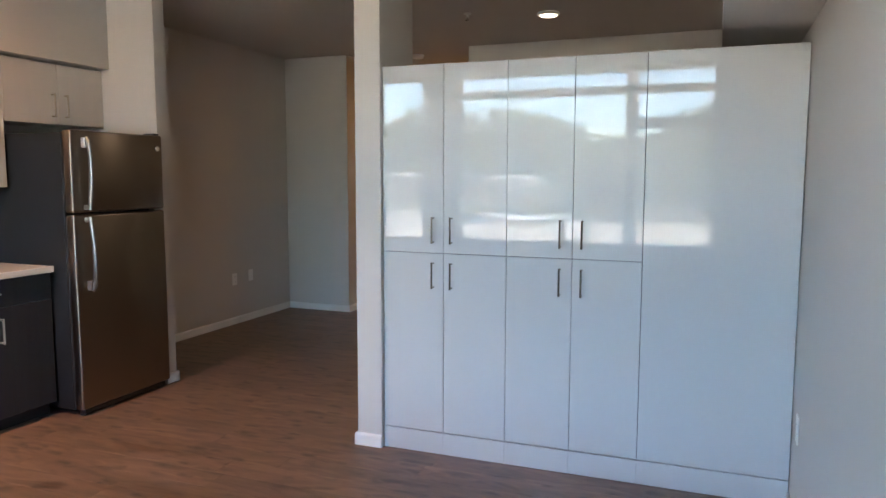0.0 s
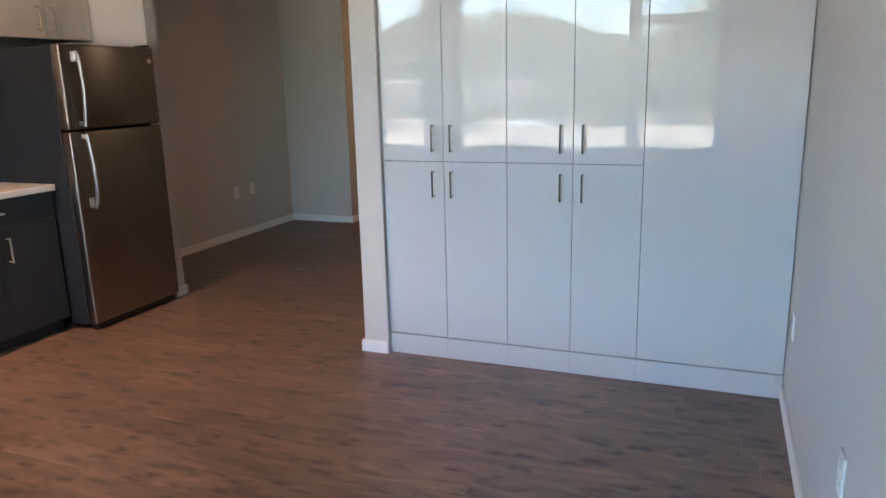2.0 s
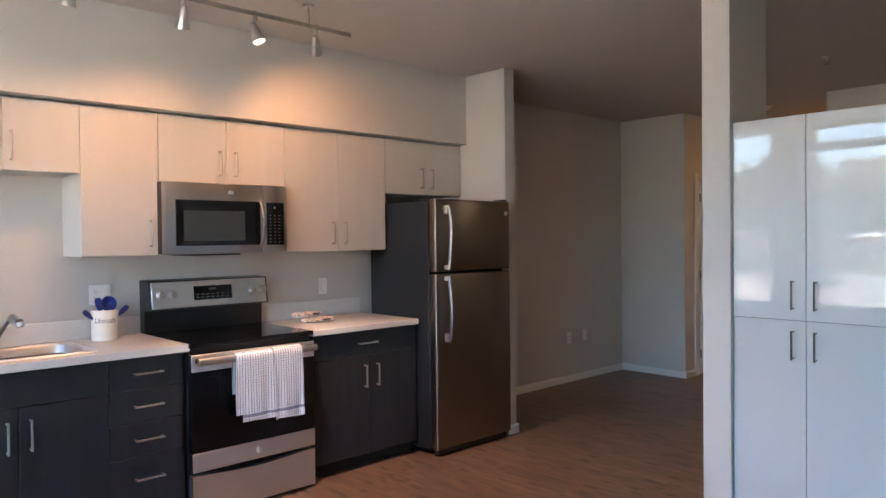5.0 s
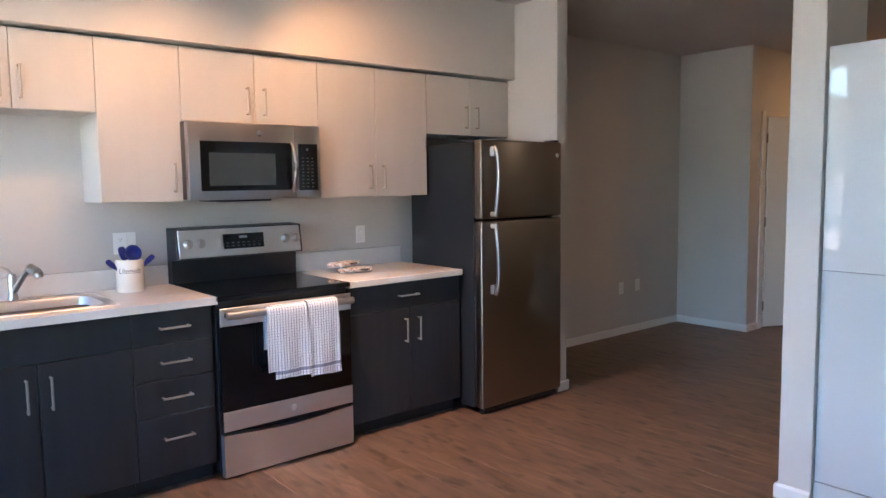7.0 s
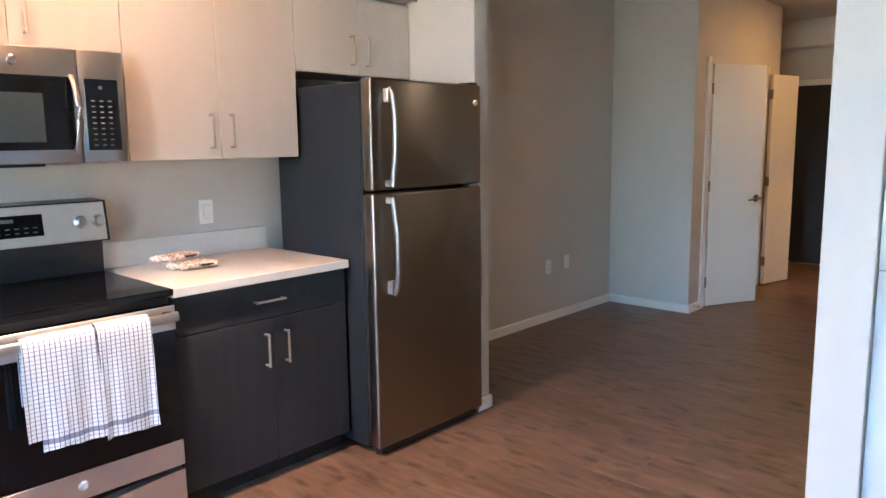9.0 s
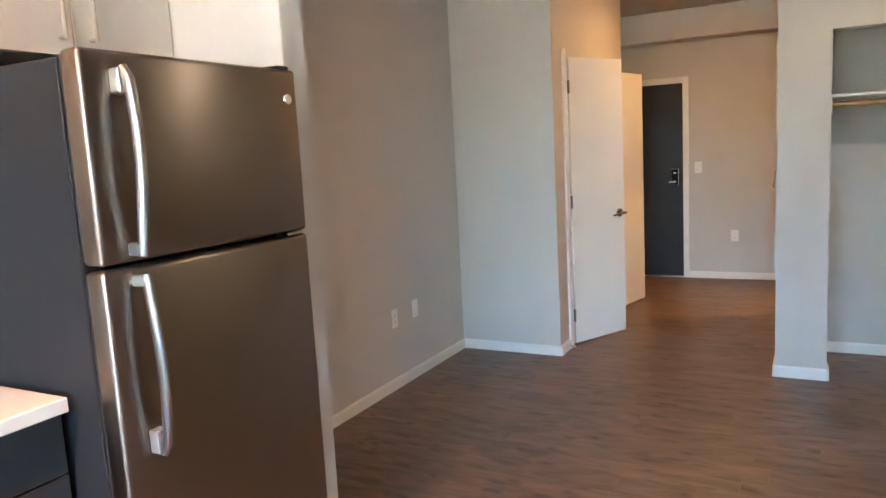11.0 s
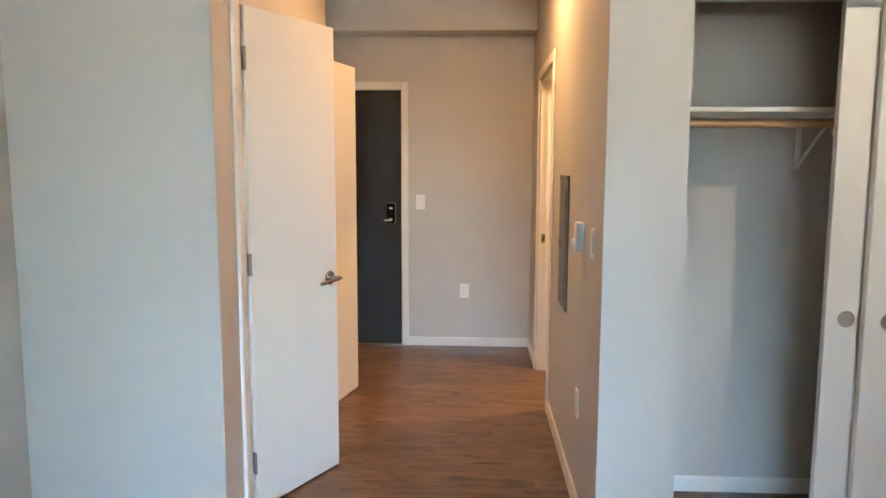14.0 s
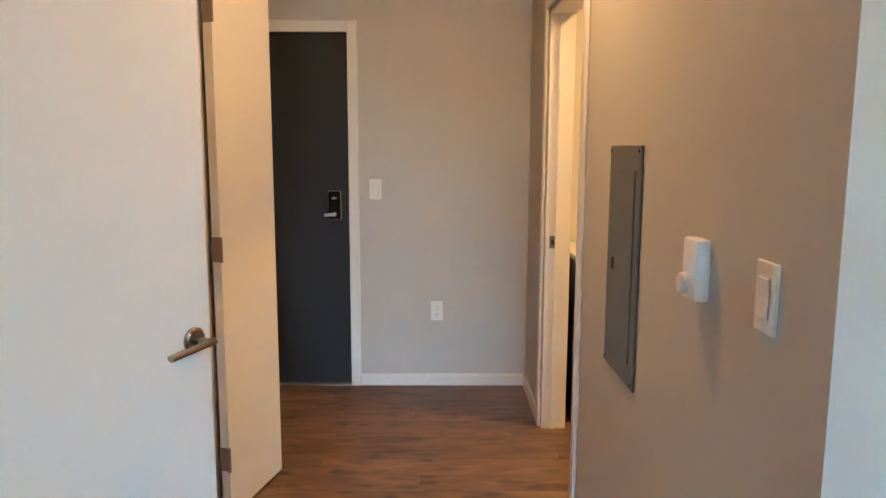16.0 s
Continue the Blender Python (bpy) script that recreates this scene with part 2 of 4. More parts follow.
# ---- mesh helpers ----
class Mesh:
    """A mesh in the making; a box, rod or turned shape at a time."""

    def __init__(self):
        self.bm = bmesh.new()

    def box(self, x0, x1, y0, y1, z0, z1, bevel=0.0, segments=1):
        r = bmesh.ops.create_cube(self.bm, size=1.0, matrix=Matrix.Translation(((x0 + x1) / 2, (y0 + y1) / 2, (z0 + z1) / 2)) @ Matrix.Diagonal((x1 - x0, y1 - y0, z1 - z0, 1)))
        if bevel:
            edges = {e for v in r["verts"] for e in v.link_edges}
            bmesh.ops.bevel(self.bm, geom=list(edges), offset=bevel, segments=segments, affect="EDGES", profile=0.5)
        return self

    def rod(self, a, b, r0, r1=None, segments=20):
        a, b = Vector(a), Vector(b)
        turn = (b - a).to_track_quat("Z", "Y").to_matrix().to_4x4()
        bmesh.ops.create_cone(self.bm, cap_ends=True, segments=segments, radius1=r0, radius2=r0 if r1 is None else r1, depth=(b - a).length, matrix=Matrix.Translation((a + b) / 2) @ turn)
        return self

    def turned(self, profile, m, segments=28):
        """profile: (radius, height) from one end to the other, turned round z, at the pose m."""
        rings = []
        for r, z in profile:
            if r < 1e-5:
                rings.append([self.bm.verts.new(m @ Vector((0, 0, z)))])
            else:
                rings.append([self.bm.verts.new(m @ Vector((r * math.cos(2 * math.pi * i / segments), r * math.sin(2 * math.pi * i / segments), z))) for i in range(segments)])
        for lo, hi in zip(rings, rings[1:]):
            for i in range(segments):
                j = (i + 1) % segments
                if len(lo) == 1 and len(hi) > 1:
                    self.bm.faces.new((lo[0], hi[j], hi[i]))
                elif len(hi) == 1 and len(lo) > 1:
                    self.bm.faces.new((lo[i], lo[j], hi[0]))
                elif len(lo) > 1:
                    self.bm.faces.new((lo[i], lo[j], hi[j], hi[i]))
        return self

    def tube(self, points, r, segments=14, flat=1.0, up=(0, 0, 1)):
        """A round bar along the points; flat squeezes it along the second axis."""
        pts = [Vector(p) for p in points]
        rings = []
        for i, p in enumerate(pts):
            d = (pts[min(i + 1, len(pts) - 1)] - pts[max(i - 1, 0)]).normalized()
            side = d.cross(Vector(up))
            side = side.normalized() if side.length > 1e-4 else Vector((1, 0, 0))
            other = side.cross(d).normalized()
            rings.append([self.bm.verts.new(p + side * r * math.cos(2 * math.pi * k / segments) + other * r * flat * math.sin(2 * math.pi * k / segments)) for k in range(segments)])
        for lo, hi in zip(rings, rings[1:]):
            for k in range(segments):
                j = (k + 1) % segments
                self.bm.faces.new((lo[k], lo[j], hi[j], hi[k]))
        self.bm.faces.new(rings[0][::-1])
        self.bm.faces.new(rings[-1])
        return self

    def prism(self, outline, axis, lo, hi):
        """An outline of (u, v) drawn out along an axis: x takes (y, z), y takes (x, z), z takes (x, y)."""
        def at(u, v, w):
            return {"x": (w, u, v), "y": (u, w, v), "z": (u, v, w)}[axis]
        a = [self.bm.verts.new(at(u, v, lo)) for u, v in outline]
        b = [self.bm.verts.new(at(u, v, hi)) for u, v in outline]
        n = len(outline)
        self.bm.faces.new(a)
        self.bm.faces.new(b[::-1])
        for i in range(n):
            self.bm.faces.new((a[i], b[i], b[(i + 1) % n], a[(i + 1) % n]))
        return self

    def data(self, name, mat, smooth=False):
        bmesh.ops.recalc_face_normals(self.bm, faces=self.bm.faces)
        if smooth:
            for f in self.bm.faces:
                f.smooth = True
            for e in self.bm.edges:
                if len(e.link_faces) == 2 and e.calc_face_angle(0) > radians(38):
                    e.smooth = False
        me = bpy.data.meshes.new(name)
        self.bm.to_mesh(me)
        self.bm.free()
        me.materials.append(mat)
        return me


def part(name, mesh, mat, parent, label="", smooth=False):
    ob = new(name, mesh.data(name, mat, smooth))
    ob.parent = parent
    if label:
        tagged(ob, label)
    return ob


def thing(name, base, label, category, group="", m=None):
    ob = new(name)
    ob.empty_display_size = 0.1
    ob.matrix_world = m if m is not None else pose(*base)
    return tagged(ob, label, category, group)


def structure(name, mesh, mat, smooth=False):
    ob = new(name, mesh.data(name, mat, smooth))
    return tagged(ob, kind="structure")


# ---- the room ----
H = 2.715
LEFT, RIGHT, KIT = -2.70, 2.07, -2.64
FAR, END, NEAR = 8.482, 11.655, 0.75
HALLR, HALLL = -0.588, -1.948
T = 0.12

structure("floor", Mesh().box(LEFT - 0.3, RIGHT + 0.3, NEAR - 0.3, END + 0.3, -0.16, -0.006), SUBFLOOR)
structure("ceiling", Mesh().box(LEFT - 0.3, RIGHT + 0.6, NEAR - 0.3, END + 0.3, H, H + 0.25), CEIL)
structure("wall_east", Mesh().box(RIGHT, RIGHT + T, NEAR, END + T, -0.006, H), PAINT)
structure("wall_west_kitchen", Mesh().box(KIT - T, KIT, NEAR, 5.66, -0.006, H), PAINT)
structure("wall_west", Mesh().box(LEFT - T, LEFT, 5.77, END + T, -0.006, H), PAINT)
structure("wall_return", Mesh().box(LEFT - T, -1.855, 5.662, 5.77, -0.006, H, 0.003), PAINT)
structure("wall_alcove", Mesh().box(LEFT, HALLL, FAR + 0.036, 10.45, -0.006, H, 0.003), PAINT)
structure("wall_end", Mesh().box(LEFT, -2.535, END, END + T, -0.006, H).box(-2.535, -1.615, END, END + T, 2.03, H).box(-1.615, RIGHT, END, END + T, -0.006, H), PAINT)
structure("wall_hall_east", Mesh().box(HALLR, HALLR + T, FAR, 10.155, -0.006, H).box(HALLR, HALLR + T, 10.155, 11.01, 2.03, H).box(HALLR, HALLR + T, 11.01, END, -0.006, H), PAINT)
structure("wall_closet_front", Mesh().box(HALLR + T, -0.312, FAR, FAR + T, -0.006, H).box(-0.312, 1.50, FAR, FAR + T, 2.012, H).box(1.50, RIGHT, FAR, FAR + T, -0.006, H), PAINT)
structure("wall_closet_back", Mesh().box(HALLR + T, RIGHT, 9.13, 9.13 + T, -0.006, H), PAINT)
structure("wall_closet_side", Mesh().box(HALLR + T, -0.322, FAR + T, 9.13, -0.006, H).box(1.51, 1.63, FAR + T, 9.13, -0.006, H), PAINT)
structure("wall_bath", Mesh().box(HALLR + T, RIGHT, 9.25, 9.35, -0.006, H).box(1.4, 1.52, 9.35, END, -0.006, H), PAINT)
structure("wall_divider", Mesh().box(-0.066, 0.080, 5.146, 5.575, -0.006, H, 0.003), PAINT)
structure("soffit_kitchen", Mesh().box(KIT, -2.250, NEAR, 5.662, 2.192, H, 0.002), PAINT)
structure("soffit_east", Mesh().box(1.715, RIGHT, NEAR, FAR, 2.10, H, 0.003), CEIL)
structure("soffit_entry", Mesh().box(LEFT, HALLR, 11.41, END, 2.43, H, 0.003), PAINT)

WIN = [(-2.135, -1.525), (-1.125, 0.817), (0.858, 1.700)]
SILL, HEAD = 0.685, 2.61
wall = Mesh().box(LEFT, RIGHT, NEAR - 0.2, NEAR, -0.006, SILL).box(LEFT, RIGHT, NEAR - 0.2, NEAR, HEAD, H)
xs = [LEFT] + [x for w in WIN for x in w] + [RIGHT]
for a, b in zip(xs[::2], xs[1::2]):
    wall.box(a, b, NEAR - 0.2, NEAR, SILL, HEAD)
structure("wall_south", wall, PAINT)


def window(i, x0, x1):
    w = structure(f"window_{i}", Mesh().box(x0 - 0.02, x1 + 0.02, NEAR - 0.01, NEAR + 0.03, SILL - 0.035, SILL - 0.002, 0.004), TRIM)
    bars = Mesh()
    y0, y1 = NEAR - 0.15, NEAR - 0.09
    for a, b in ((x0, x0 + 0.045), (x1 - 0.045, x1)):
        bars.box(a, b, y0, y1, SILL, HEAD, 0.003)
    rails = [(SILL, SILL + 0.045), (HEAD - 0.045, HEAD)]
    if i > 1:
        rails.append((2.335, 2.425))
    if i == 3:
        rails.append((1.965, 2.080))
    for z0, z1 in rails:
        bars.box(x0 + 0.045, x1 - 0.045, y0, y1, z0, z1, 0.003)
    part("window_frame", bars, ALU, w, "painted metal window frame")
    pane = part("pane", Mesh().box(x0 + 0.04, x1 - 0.04, NEAR - 0.125, NEAR - 0.119, SILL + 0.04, HEAD - 0.04), GLASS, w, "clear glass pane")
    pane.visible_shadow = False


for i, (a, b) in enumerate(WIN, 1):
    window(i, a, b)


def baseboard(*runs, h=0.069, t=0.014):
    """Runs of (x0, y0, x1, y1, nx, ny): along a wall, with the way it faces."""
    for x0, y0, x1, y1, nx, ny in runs:
        lo, hi = sorted((x0, x1)), sorted((y0, y1))
        me = Mesh()
        prof = [(0.001, -0.004), (t, -0.004), (t, h - 0.012), (t - 0.006, h), (0.001, h)]
        if nx:
            me.prism([(x0 + nx * u, z) for u, z in prof], "y", hi[0], hi[1])
        else:
            me.prism([(y0 + ny * u, z) for u, z in prof], "x", lo[0], lo[1])
        structure("baseboard", me, TRIM)


baseboard(
    (RIGHT, NEAR, RIGHT, 5.17, -1, 0), (LEFT, 5.77, LEFT, FAR + 0.036, 1, 0), (LEFT + 0.014, FAR + 0.036, HALLL, FAR + 0.036, 0, -1),
    (HALLL, FAR + 0.022, HALLL, 8.714, 1, 0), (HALLL, 9.45, HALLL, 10.084, 1, 0), (-1.855, 5.665, -1.855, 5.784, 1, 0), (-2.68, 5.77, -1.841, 5.77, 0, 1),
    (-1.553, END, HALLR - 0.014, END, 0, -1), (HALLR, FAR - 0.014, HALLR, 10.09, -1, 0), (HALLR, 11.075, HALLR, END, -1, 0),
    (HALLR, FAR, -0.312, FAR, 0, -1), (-0.312, FAR - 0.014, -0.312, FAR + T, 1, 0), (-0.322, 9.13, 1.51, 9.13, 0, -1), (-0.322, FAR + T, -0.322, 9.116, 1, 0),
    (-0.066, 5.132, -0.066, 5.589, -1, 0), (-0.066, 5.146, 0.080, 5.146, 0, -1), (-0.066, 5.575, 0.080, 5.575, 0, 1),
)


# ---- tall storage wall ----
TC_Y, TC_TOP, TC_SPLIT = 5.172, 2.02, 1.066
SEAMS = [0.082, 0.423, 0.756, 1.083, 1.409, 2.065]


def bar_pull(parent, a, b, out, r=0.005, label="brushed nickel bar pull", mat=None):
    """A slim square pull from a to b that stands out along the vector."""
    a, b, out = Vector(a), Vector(b), Vector(out)
    along = (b - a).normalized()
    me = Mesh()
    me.tube([a + out, b + out], r, 8, up=out.normalized())
    for p in (a + along * 0.006, b - along * 0.006):
        me.tube([p, p + out], r, 8, up=along)
    return part("handle", me, mat or NICKEL, parent, label)


def tall_unit(x0, x1, handle_x, group):
    c = thing("tall_cabinet", ((x0 + x1) / 2, TC_Y, 0), "tall glossy white storage cabinet with upper and lower doors", "cabinet", group)
    w = (x1 - x0) / 2
    # White body coloured dark so the door seams read as shaded.
    part("body", Mesh().box(-w + 0.0015, w - 0.0015, 0.022, 0.58, 0.0, TC_TOP - 0.002), GAPSHADE, c)
    part("plinth", Mesh().box(-w, w, -0.004, 0.0195, 0, 0.115, 0.002), GLOSS, c, "white plinth board")
    for z0, z1, hz in ((0.119, TC_SPLIT - 0.0013, (0.884, 1.02)), (TC_SPLIT + 0.0013, TC_TOP, (1.117, 1.253))):
        d = part("door", Mesh().box(-w + 0.0013, w - 0.0013, 0, 0.0205, z0, z1, 0.001), GLOSS, c)
        hx = handle_x - (x0 + x1) / 2
        # Darker metal here puts the shade on these pulls into their colour.
        bar_pull(d, (hx, 0, hz[0]), (hx, 0, hz[1]), (0, -0.03, 0), label="slim metal bar pull, darkened for shade", mat=LEVERM)


for a, b, hx in ((SEAMS[0], SEAMS[1], 0.368), (SEAMS[1], SEAMS[2], 0.468), (SEAMS[2], SEAMS[3], 1.026), (SEAMS[3], SEAMS[4], 1.131)):
    tall_unit(a, b, hx, "tall cabinets in a row")
filler = thing("tall_filler_panel", ((SEAMS[4] + SEAMS[5]) / 2, TC_Y, 0), "plain glossy white tall panel ending the row of cabinets", "panel")
w = (SEAMS[5] - SEAMS[4]) / 2
# Same darkened body, for the shade in the panel's seams.
part("body", Mesh().box(-w + 0.0015, w - 0.0015, 0.022, 0.58, 0.0, TC_TOP - 0.002), GAPSHADE, filler)
part("door", Mesh().box(-w + 0.0013, w, 0, 0.0205, 0.119, TC_TOP, 0.0012), GLOSS, filler)
part("plinth", Mesh().box(-w, w, -0.004, 0.0195, 0, 0.115, 0.002), GLOSS, filler, "white plinth board")

# ---- kitchen ----
UX, BX = -2.313, -2.005
UTOP, ULOW, USHORT = 2.180, 1.389, 1.822


def pull_v(parent, y, z0, z1, x=0.0):
    return bar_pull(parent, (x, y, z0), (x, y, z1), (0.03, 0, 0), 0.0055, mat=PULLM)


def pull_h(parent, y0, y1, z, x=0.0):
    return bar_pull(parent, (x, y0, z), (x, y1, z), (0.03, 0, 0), 0.0055)


def upper(y0, y1, z0, doors, label):
    """doors: (y from, y to, handle y)."""
    c = thing("wall_cabinet", (UX, y0, z0), label, "cabinet", "kitchen wall cabinets")
    part("body", Mesh().box(KIT - UX + 0.002, -0.0205, 0.001, y1 - y0 - 0.001, 0, UTOP - z0), KITW, c)
    for a, b, hy in doors:
        d = part("door", Mesh().box(-0.0195, 0, a - y0 + 0.0018, b - y0 - 0.0018, 0.001, UTOP - z0 - 0.001, 0.0015), KITW, c)
        pull_v(d, hy - y0, 0.045, 0.195)
    return c


W = "matt white laminate wall cabinet with bar pulls, above "
upper(1.47, 2.18, USHORT, [(1.47, 1.825, 1.785), (1.825, 2.18, 1.865)], W + "the counter")
upper(2.18, 2.88, USHORT, [(2.18, 2.53, 2.485), (2.53, 2.88, 2.565)], W + "the sink")
upper(2.88, 3.285, ULOW, [(2.88, 3.285, 3.235)], "tall " + W + "the counter")
upper(3.285, 4.085, 1.80, [(3.285, 3.692, 3.646), (3.692, 4.085, 3.745)], W + "the microwave")
upper(4.085, 4.898, ULOW, [(4.085, 4.490, 4.441), (4.490, 4.898, 4.539)], "tall " + W + "the counter")
upper(4.898, 5.655, 1.79, [(4.898, 5.285, 5.240), (5.285, 5.655, 5.340)], W + "the refrigerator")


def base(y0, y1, fronts, label):
    """fronts: (kind, y from, y to, z from, z to, handle)."""
    c = thing("base_cabinet", (BX, y0, 0), label, "cabinet", "kitchen base cabinets")
    # Narrow drawer unit: near-black body puts shade into the drawer gaps.
    part("body", Mesh().box(KIT - BX + 0.002, -0.0205, 0.001, y1 - y0 - 0.001, 0.095, 0.884), SLOT if y1 - y0 < 0.5 else DARK, c)
    part("plinth", Mesh().box(KIT - BX + 0.002, -0.07, 0.001, y1 - y0 - 0.001, 0, 0.094), DARK, c, "recessed dark plinth")
    for name, a, b, z0, z1, hd in fronts:
        d = part(name, Mesh().box(-0.0195, 0, a - y0 + 0.0018, b - y0 - 0.0018, z0 + 0.0018, z1 - 0.0018, 0.0028), DARK, c)
        if hd == "h":
            mid, zz = (a + b) / 2 - y0, z0 + (z1 - z0) * (0.5 if z1 - z0 < 0.2 else 0.62)
            pull_h(d, mid - 0.072, mid + 0.072, zz)
        elif hd:
            pull_v(d, hd - y0, z1 - 0.205, z1 - 0.06)
    return c


G = "charcoal woodgrain base cabinet with "
base(1.30, 2.12, [("drawer", 1.30, 2.12, 0.720, 0.882, ""), ("door", 1.30, 1.71, 0.085, 0.720, 1.66), ("door", 1.71, 2.12, 0.085, 0.720, 1.76)], G + "two doors under the counter")
base(2.12, 2.90, [("drawer", 2.12, 2.90, 0.720, 0.882, ""), ("door", 2.12, 2.51, 0.085, 0.720, 2.462), ("door", 2.51, 2.90, 0.085, 0.720, 2.556)], G + "two doors under the sink")
base(2.90, 3.28, [("drawer", 2.90, 3.28, 0.720, 0.882, "h"), ("drawer", 2.90, 3.28, 0.551, 0.720, "h"), ("drawer", 2.90, 3.28, 0.379, 0.551, "h"), ("drawer", 2.90, 3.28, 0.085, 0.379, "h")], G + "four drawers beside the stove")
base(4.064, 4.904, [("drawer", 4.064, 4.904, 0.722, 0.882, "h"), ("door", 4.064, 4.500, 0.085, 0.722, 4.463), ("door", 4.500, 4.904, 0.085, 0.722, 4.562)], G + "a drawer and two doors beside stove")

CTX = -1.970
SX0, SX1, SY0, SY1 = -2.53, -2.09, 2.09, 2.86
ct = thing("countertop", (BX, 1.3, 0.887), "white stone countertop with an undermounted sink opening", "countertop")
o = Vector((BX, 1.3, 0.887))
me = Mesh()
for x0, x1, y0, y1 in ((KIT + 0.001, CTX, 1.28, SY0), (KIT + 0.001, SX0, SY0, SY1), (SX1, CTX, SY0, SY1), (KIT + 0.001, CTX, SY1, 3.297)):
    me.box(x0 - o.x, x1 - o.x, y0 - o.y, y1 - o.y, 0, 0.037, 0.0)
part("worktop", me, COUNTER, ct)
part("backsplash", Mesh().box(KIT + 0.001 - o.x, KIT + 0.021 - o.x, 1.28 - o.y, 3.286 - o.y, 0.037, 0.145, 0.002), COUNTER, ct, "low white stone upstand")
ct2 = thing("countertop", (BX, 4.055, 0.885), "short white stone countertop between stove and refrigerator", "countertop")
part("worktop", Mesh().box(KIT + 0.001 - BX, CTX - BX, 0.0, 0.846, 0, 0.037, 0.003), COUNTER, ct2)
part("backsplash", Mesh().box(KIT + 0.001 - BX, KIT + 0.021 - BX, 0.0, 0.84, 0.037, 0.15, 0.002), COUNTER, ct2, "low white stone upstand")


def fridge():
    y0, y1, x = 4.913, 5.652, -1.805
    c = thing("refrigerator", (x, y0, 0), "stainless steel top-freezer refrigerator with dark grey sides beside the counter", "refrigerator")
    wd = y1 - y0
    part("body", Mesh().box(-0.72, -0.086, 0.010, wd - 0.004, 0.035, 1.715, 0.006, 2), FSIDE, c, "dark grey textured cabinet")
    for nm, z0, z1 in (("freezer_door", 1.240, 1.728), ("fridge_door", 0.045, 1.226)):
        d = part(nm, Mesh().box(-0.066, 0, 0.0, wd, z0, z1, 0.012, 3), STEELV, c, "brushed stainless steel door", smooth=True)
        part("gasket", Mesh().box(-0.0855, -0.0665, 0.016, wd - 0.01, z0 + 0.008, z1 - 0.008), SLOT, d)
    fr = c.children
    up = [p for p in fr if p.name.startswith("freezer_door")][0]
    lo = [p for p in fr if p.name.startswith("fridge_door")][0]
    for d, far, near in ((up, 1.685, 1.256), (lo, 0.770, 1.212)):
        pts = [(0.026, 0.088, far + (near - far) * 0.005)]
        for i in range(1, 17):
            f = i / 16
            pts.append((0.040 + 0.020 * math.sin(math.pi * f ** 0.85), 0.088 - 0.006 * f, far + (near - far) * f))
        hd = part("handle", Mesh().tube(pts, 0.0155, 14, 0.8, up=(0, 1, 0)), HANDLEM, d, "curved metal handle", smooth=True)
        z = sorted((far, far + 0.06 * (-1 if far > near else 1)))
        part("mount", Mesh().box(0.0005, 0.036, 0.070, 0.106, z[0], z[1], 0.006, 2), NICKEL if far > near else PANELG, hd)
        z = sorted((near, near + 0.03 * (1 if far > near else -1)))
        part("mount", Mesh().box(0.0005, 0.050, 0.070, 0.090, z[0], z[1], 0.004), NICKEL, hd)
    part("hinge_cover", Mesh().box(-0.11, -0.02, wd - 0.055, wd - 0.004, 1.729, 1.742, 0.004), BLACKP, c, "black hinge cover")
    part("hinge", Mesh().box(-0.05, -0.004, wd - 0.09, wd - 0.02, 1.2285, 1.2375, 0.001), NICKEL, c, "steel middle hinge")
    part("badge", Mesh().turned([(0, 0.003), (0.012, 0.003), (0.016, 0.002), (0.017, 0.0)], pose(0, wd - 0.045, 1.64, 0, 90, 0)), CHROME, c, "round chrome emblem")
    part("grille", Mesh().box(-0.06, -0.02, 0.03, wd - 0.03, 0.012, 0.040, 0.003), BLACKP, c, "black base grille")
    for yy in (0.05, wd - 0.08):
        part("foot", Mesh().rod((-0.06, yy, 0), (-0.06, yy, 0.034), 0.018), BLACKP, c)
        part("foot", Mesh().rod((-0.62, yy, 0), (-0.62, yy, 0.034), 0.018), BLACKP, c)


fridge()


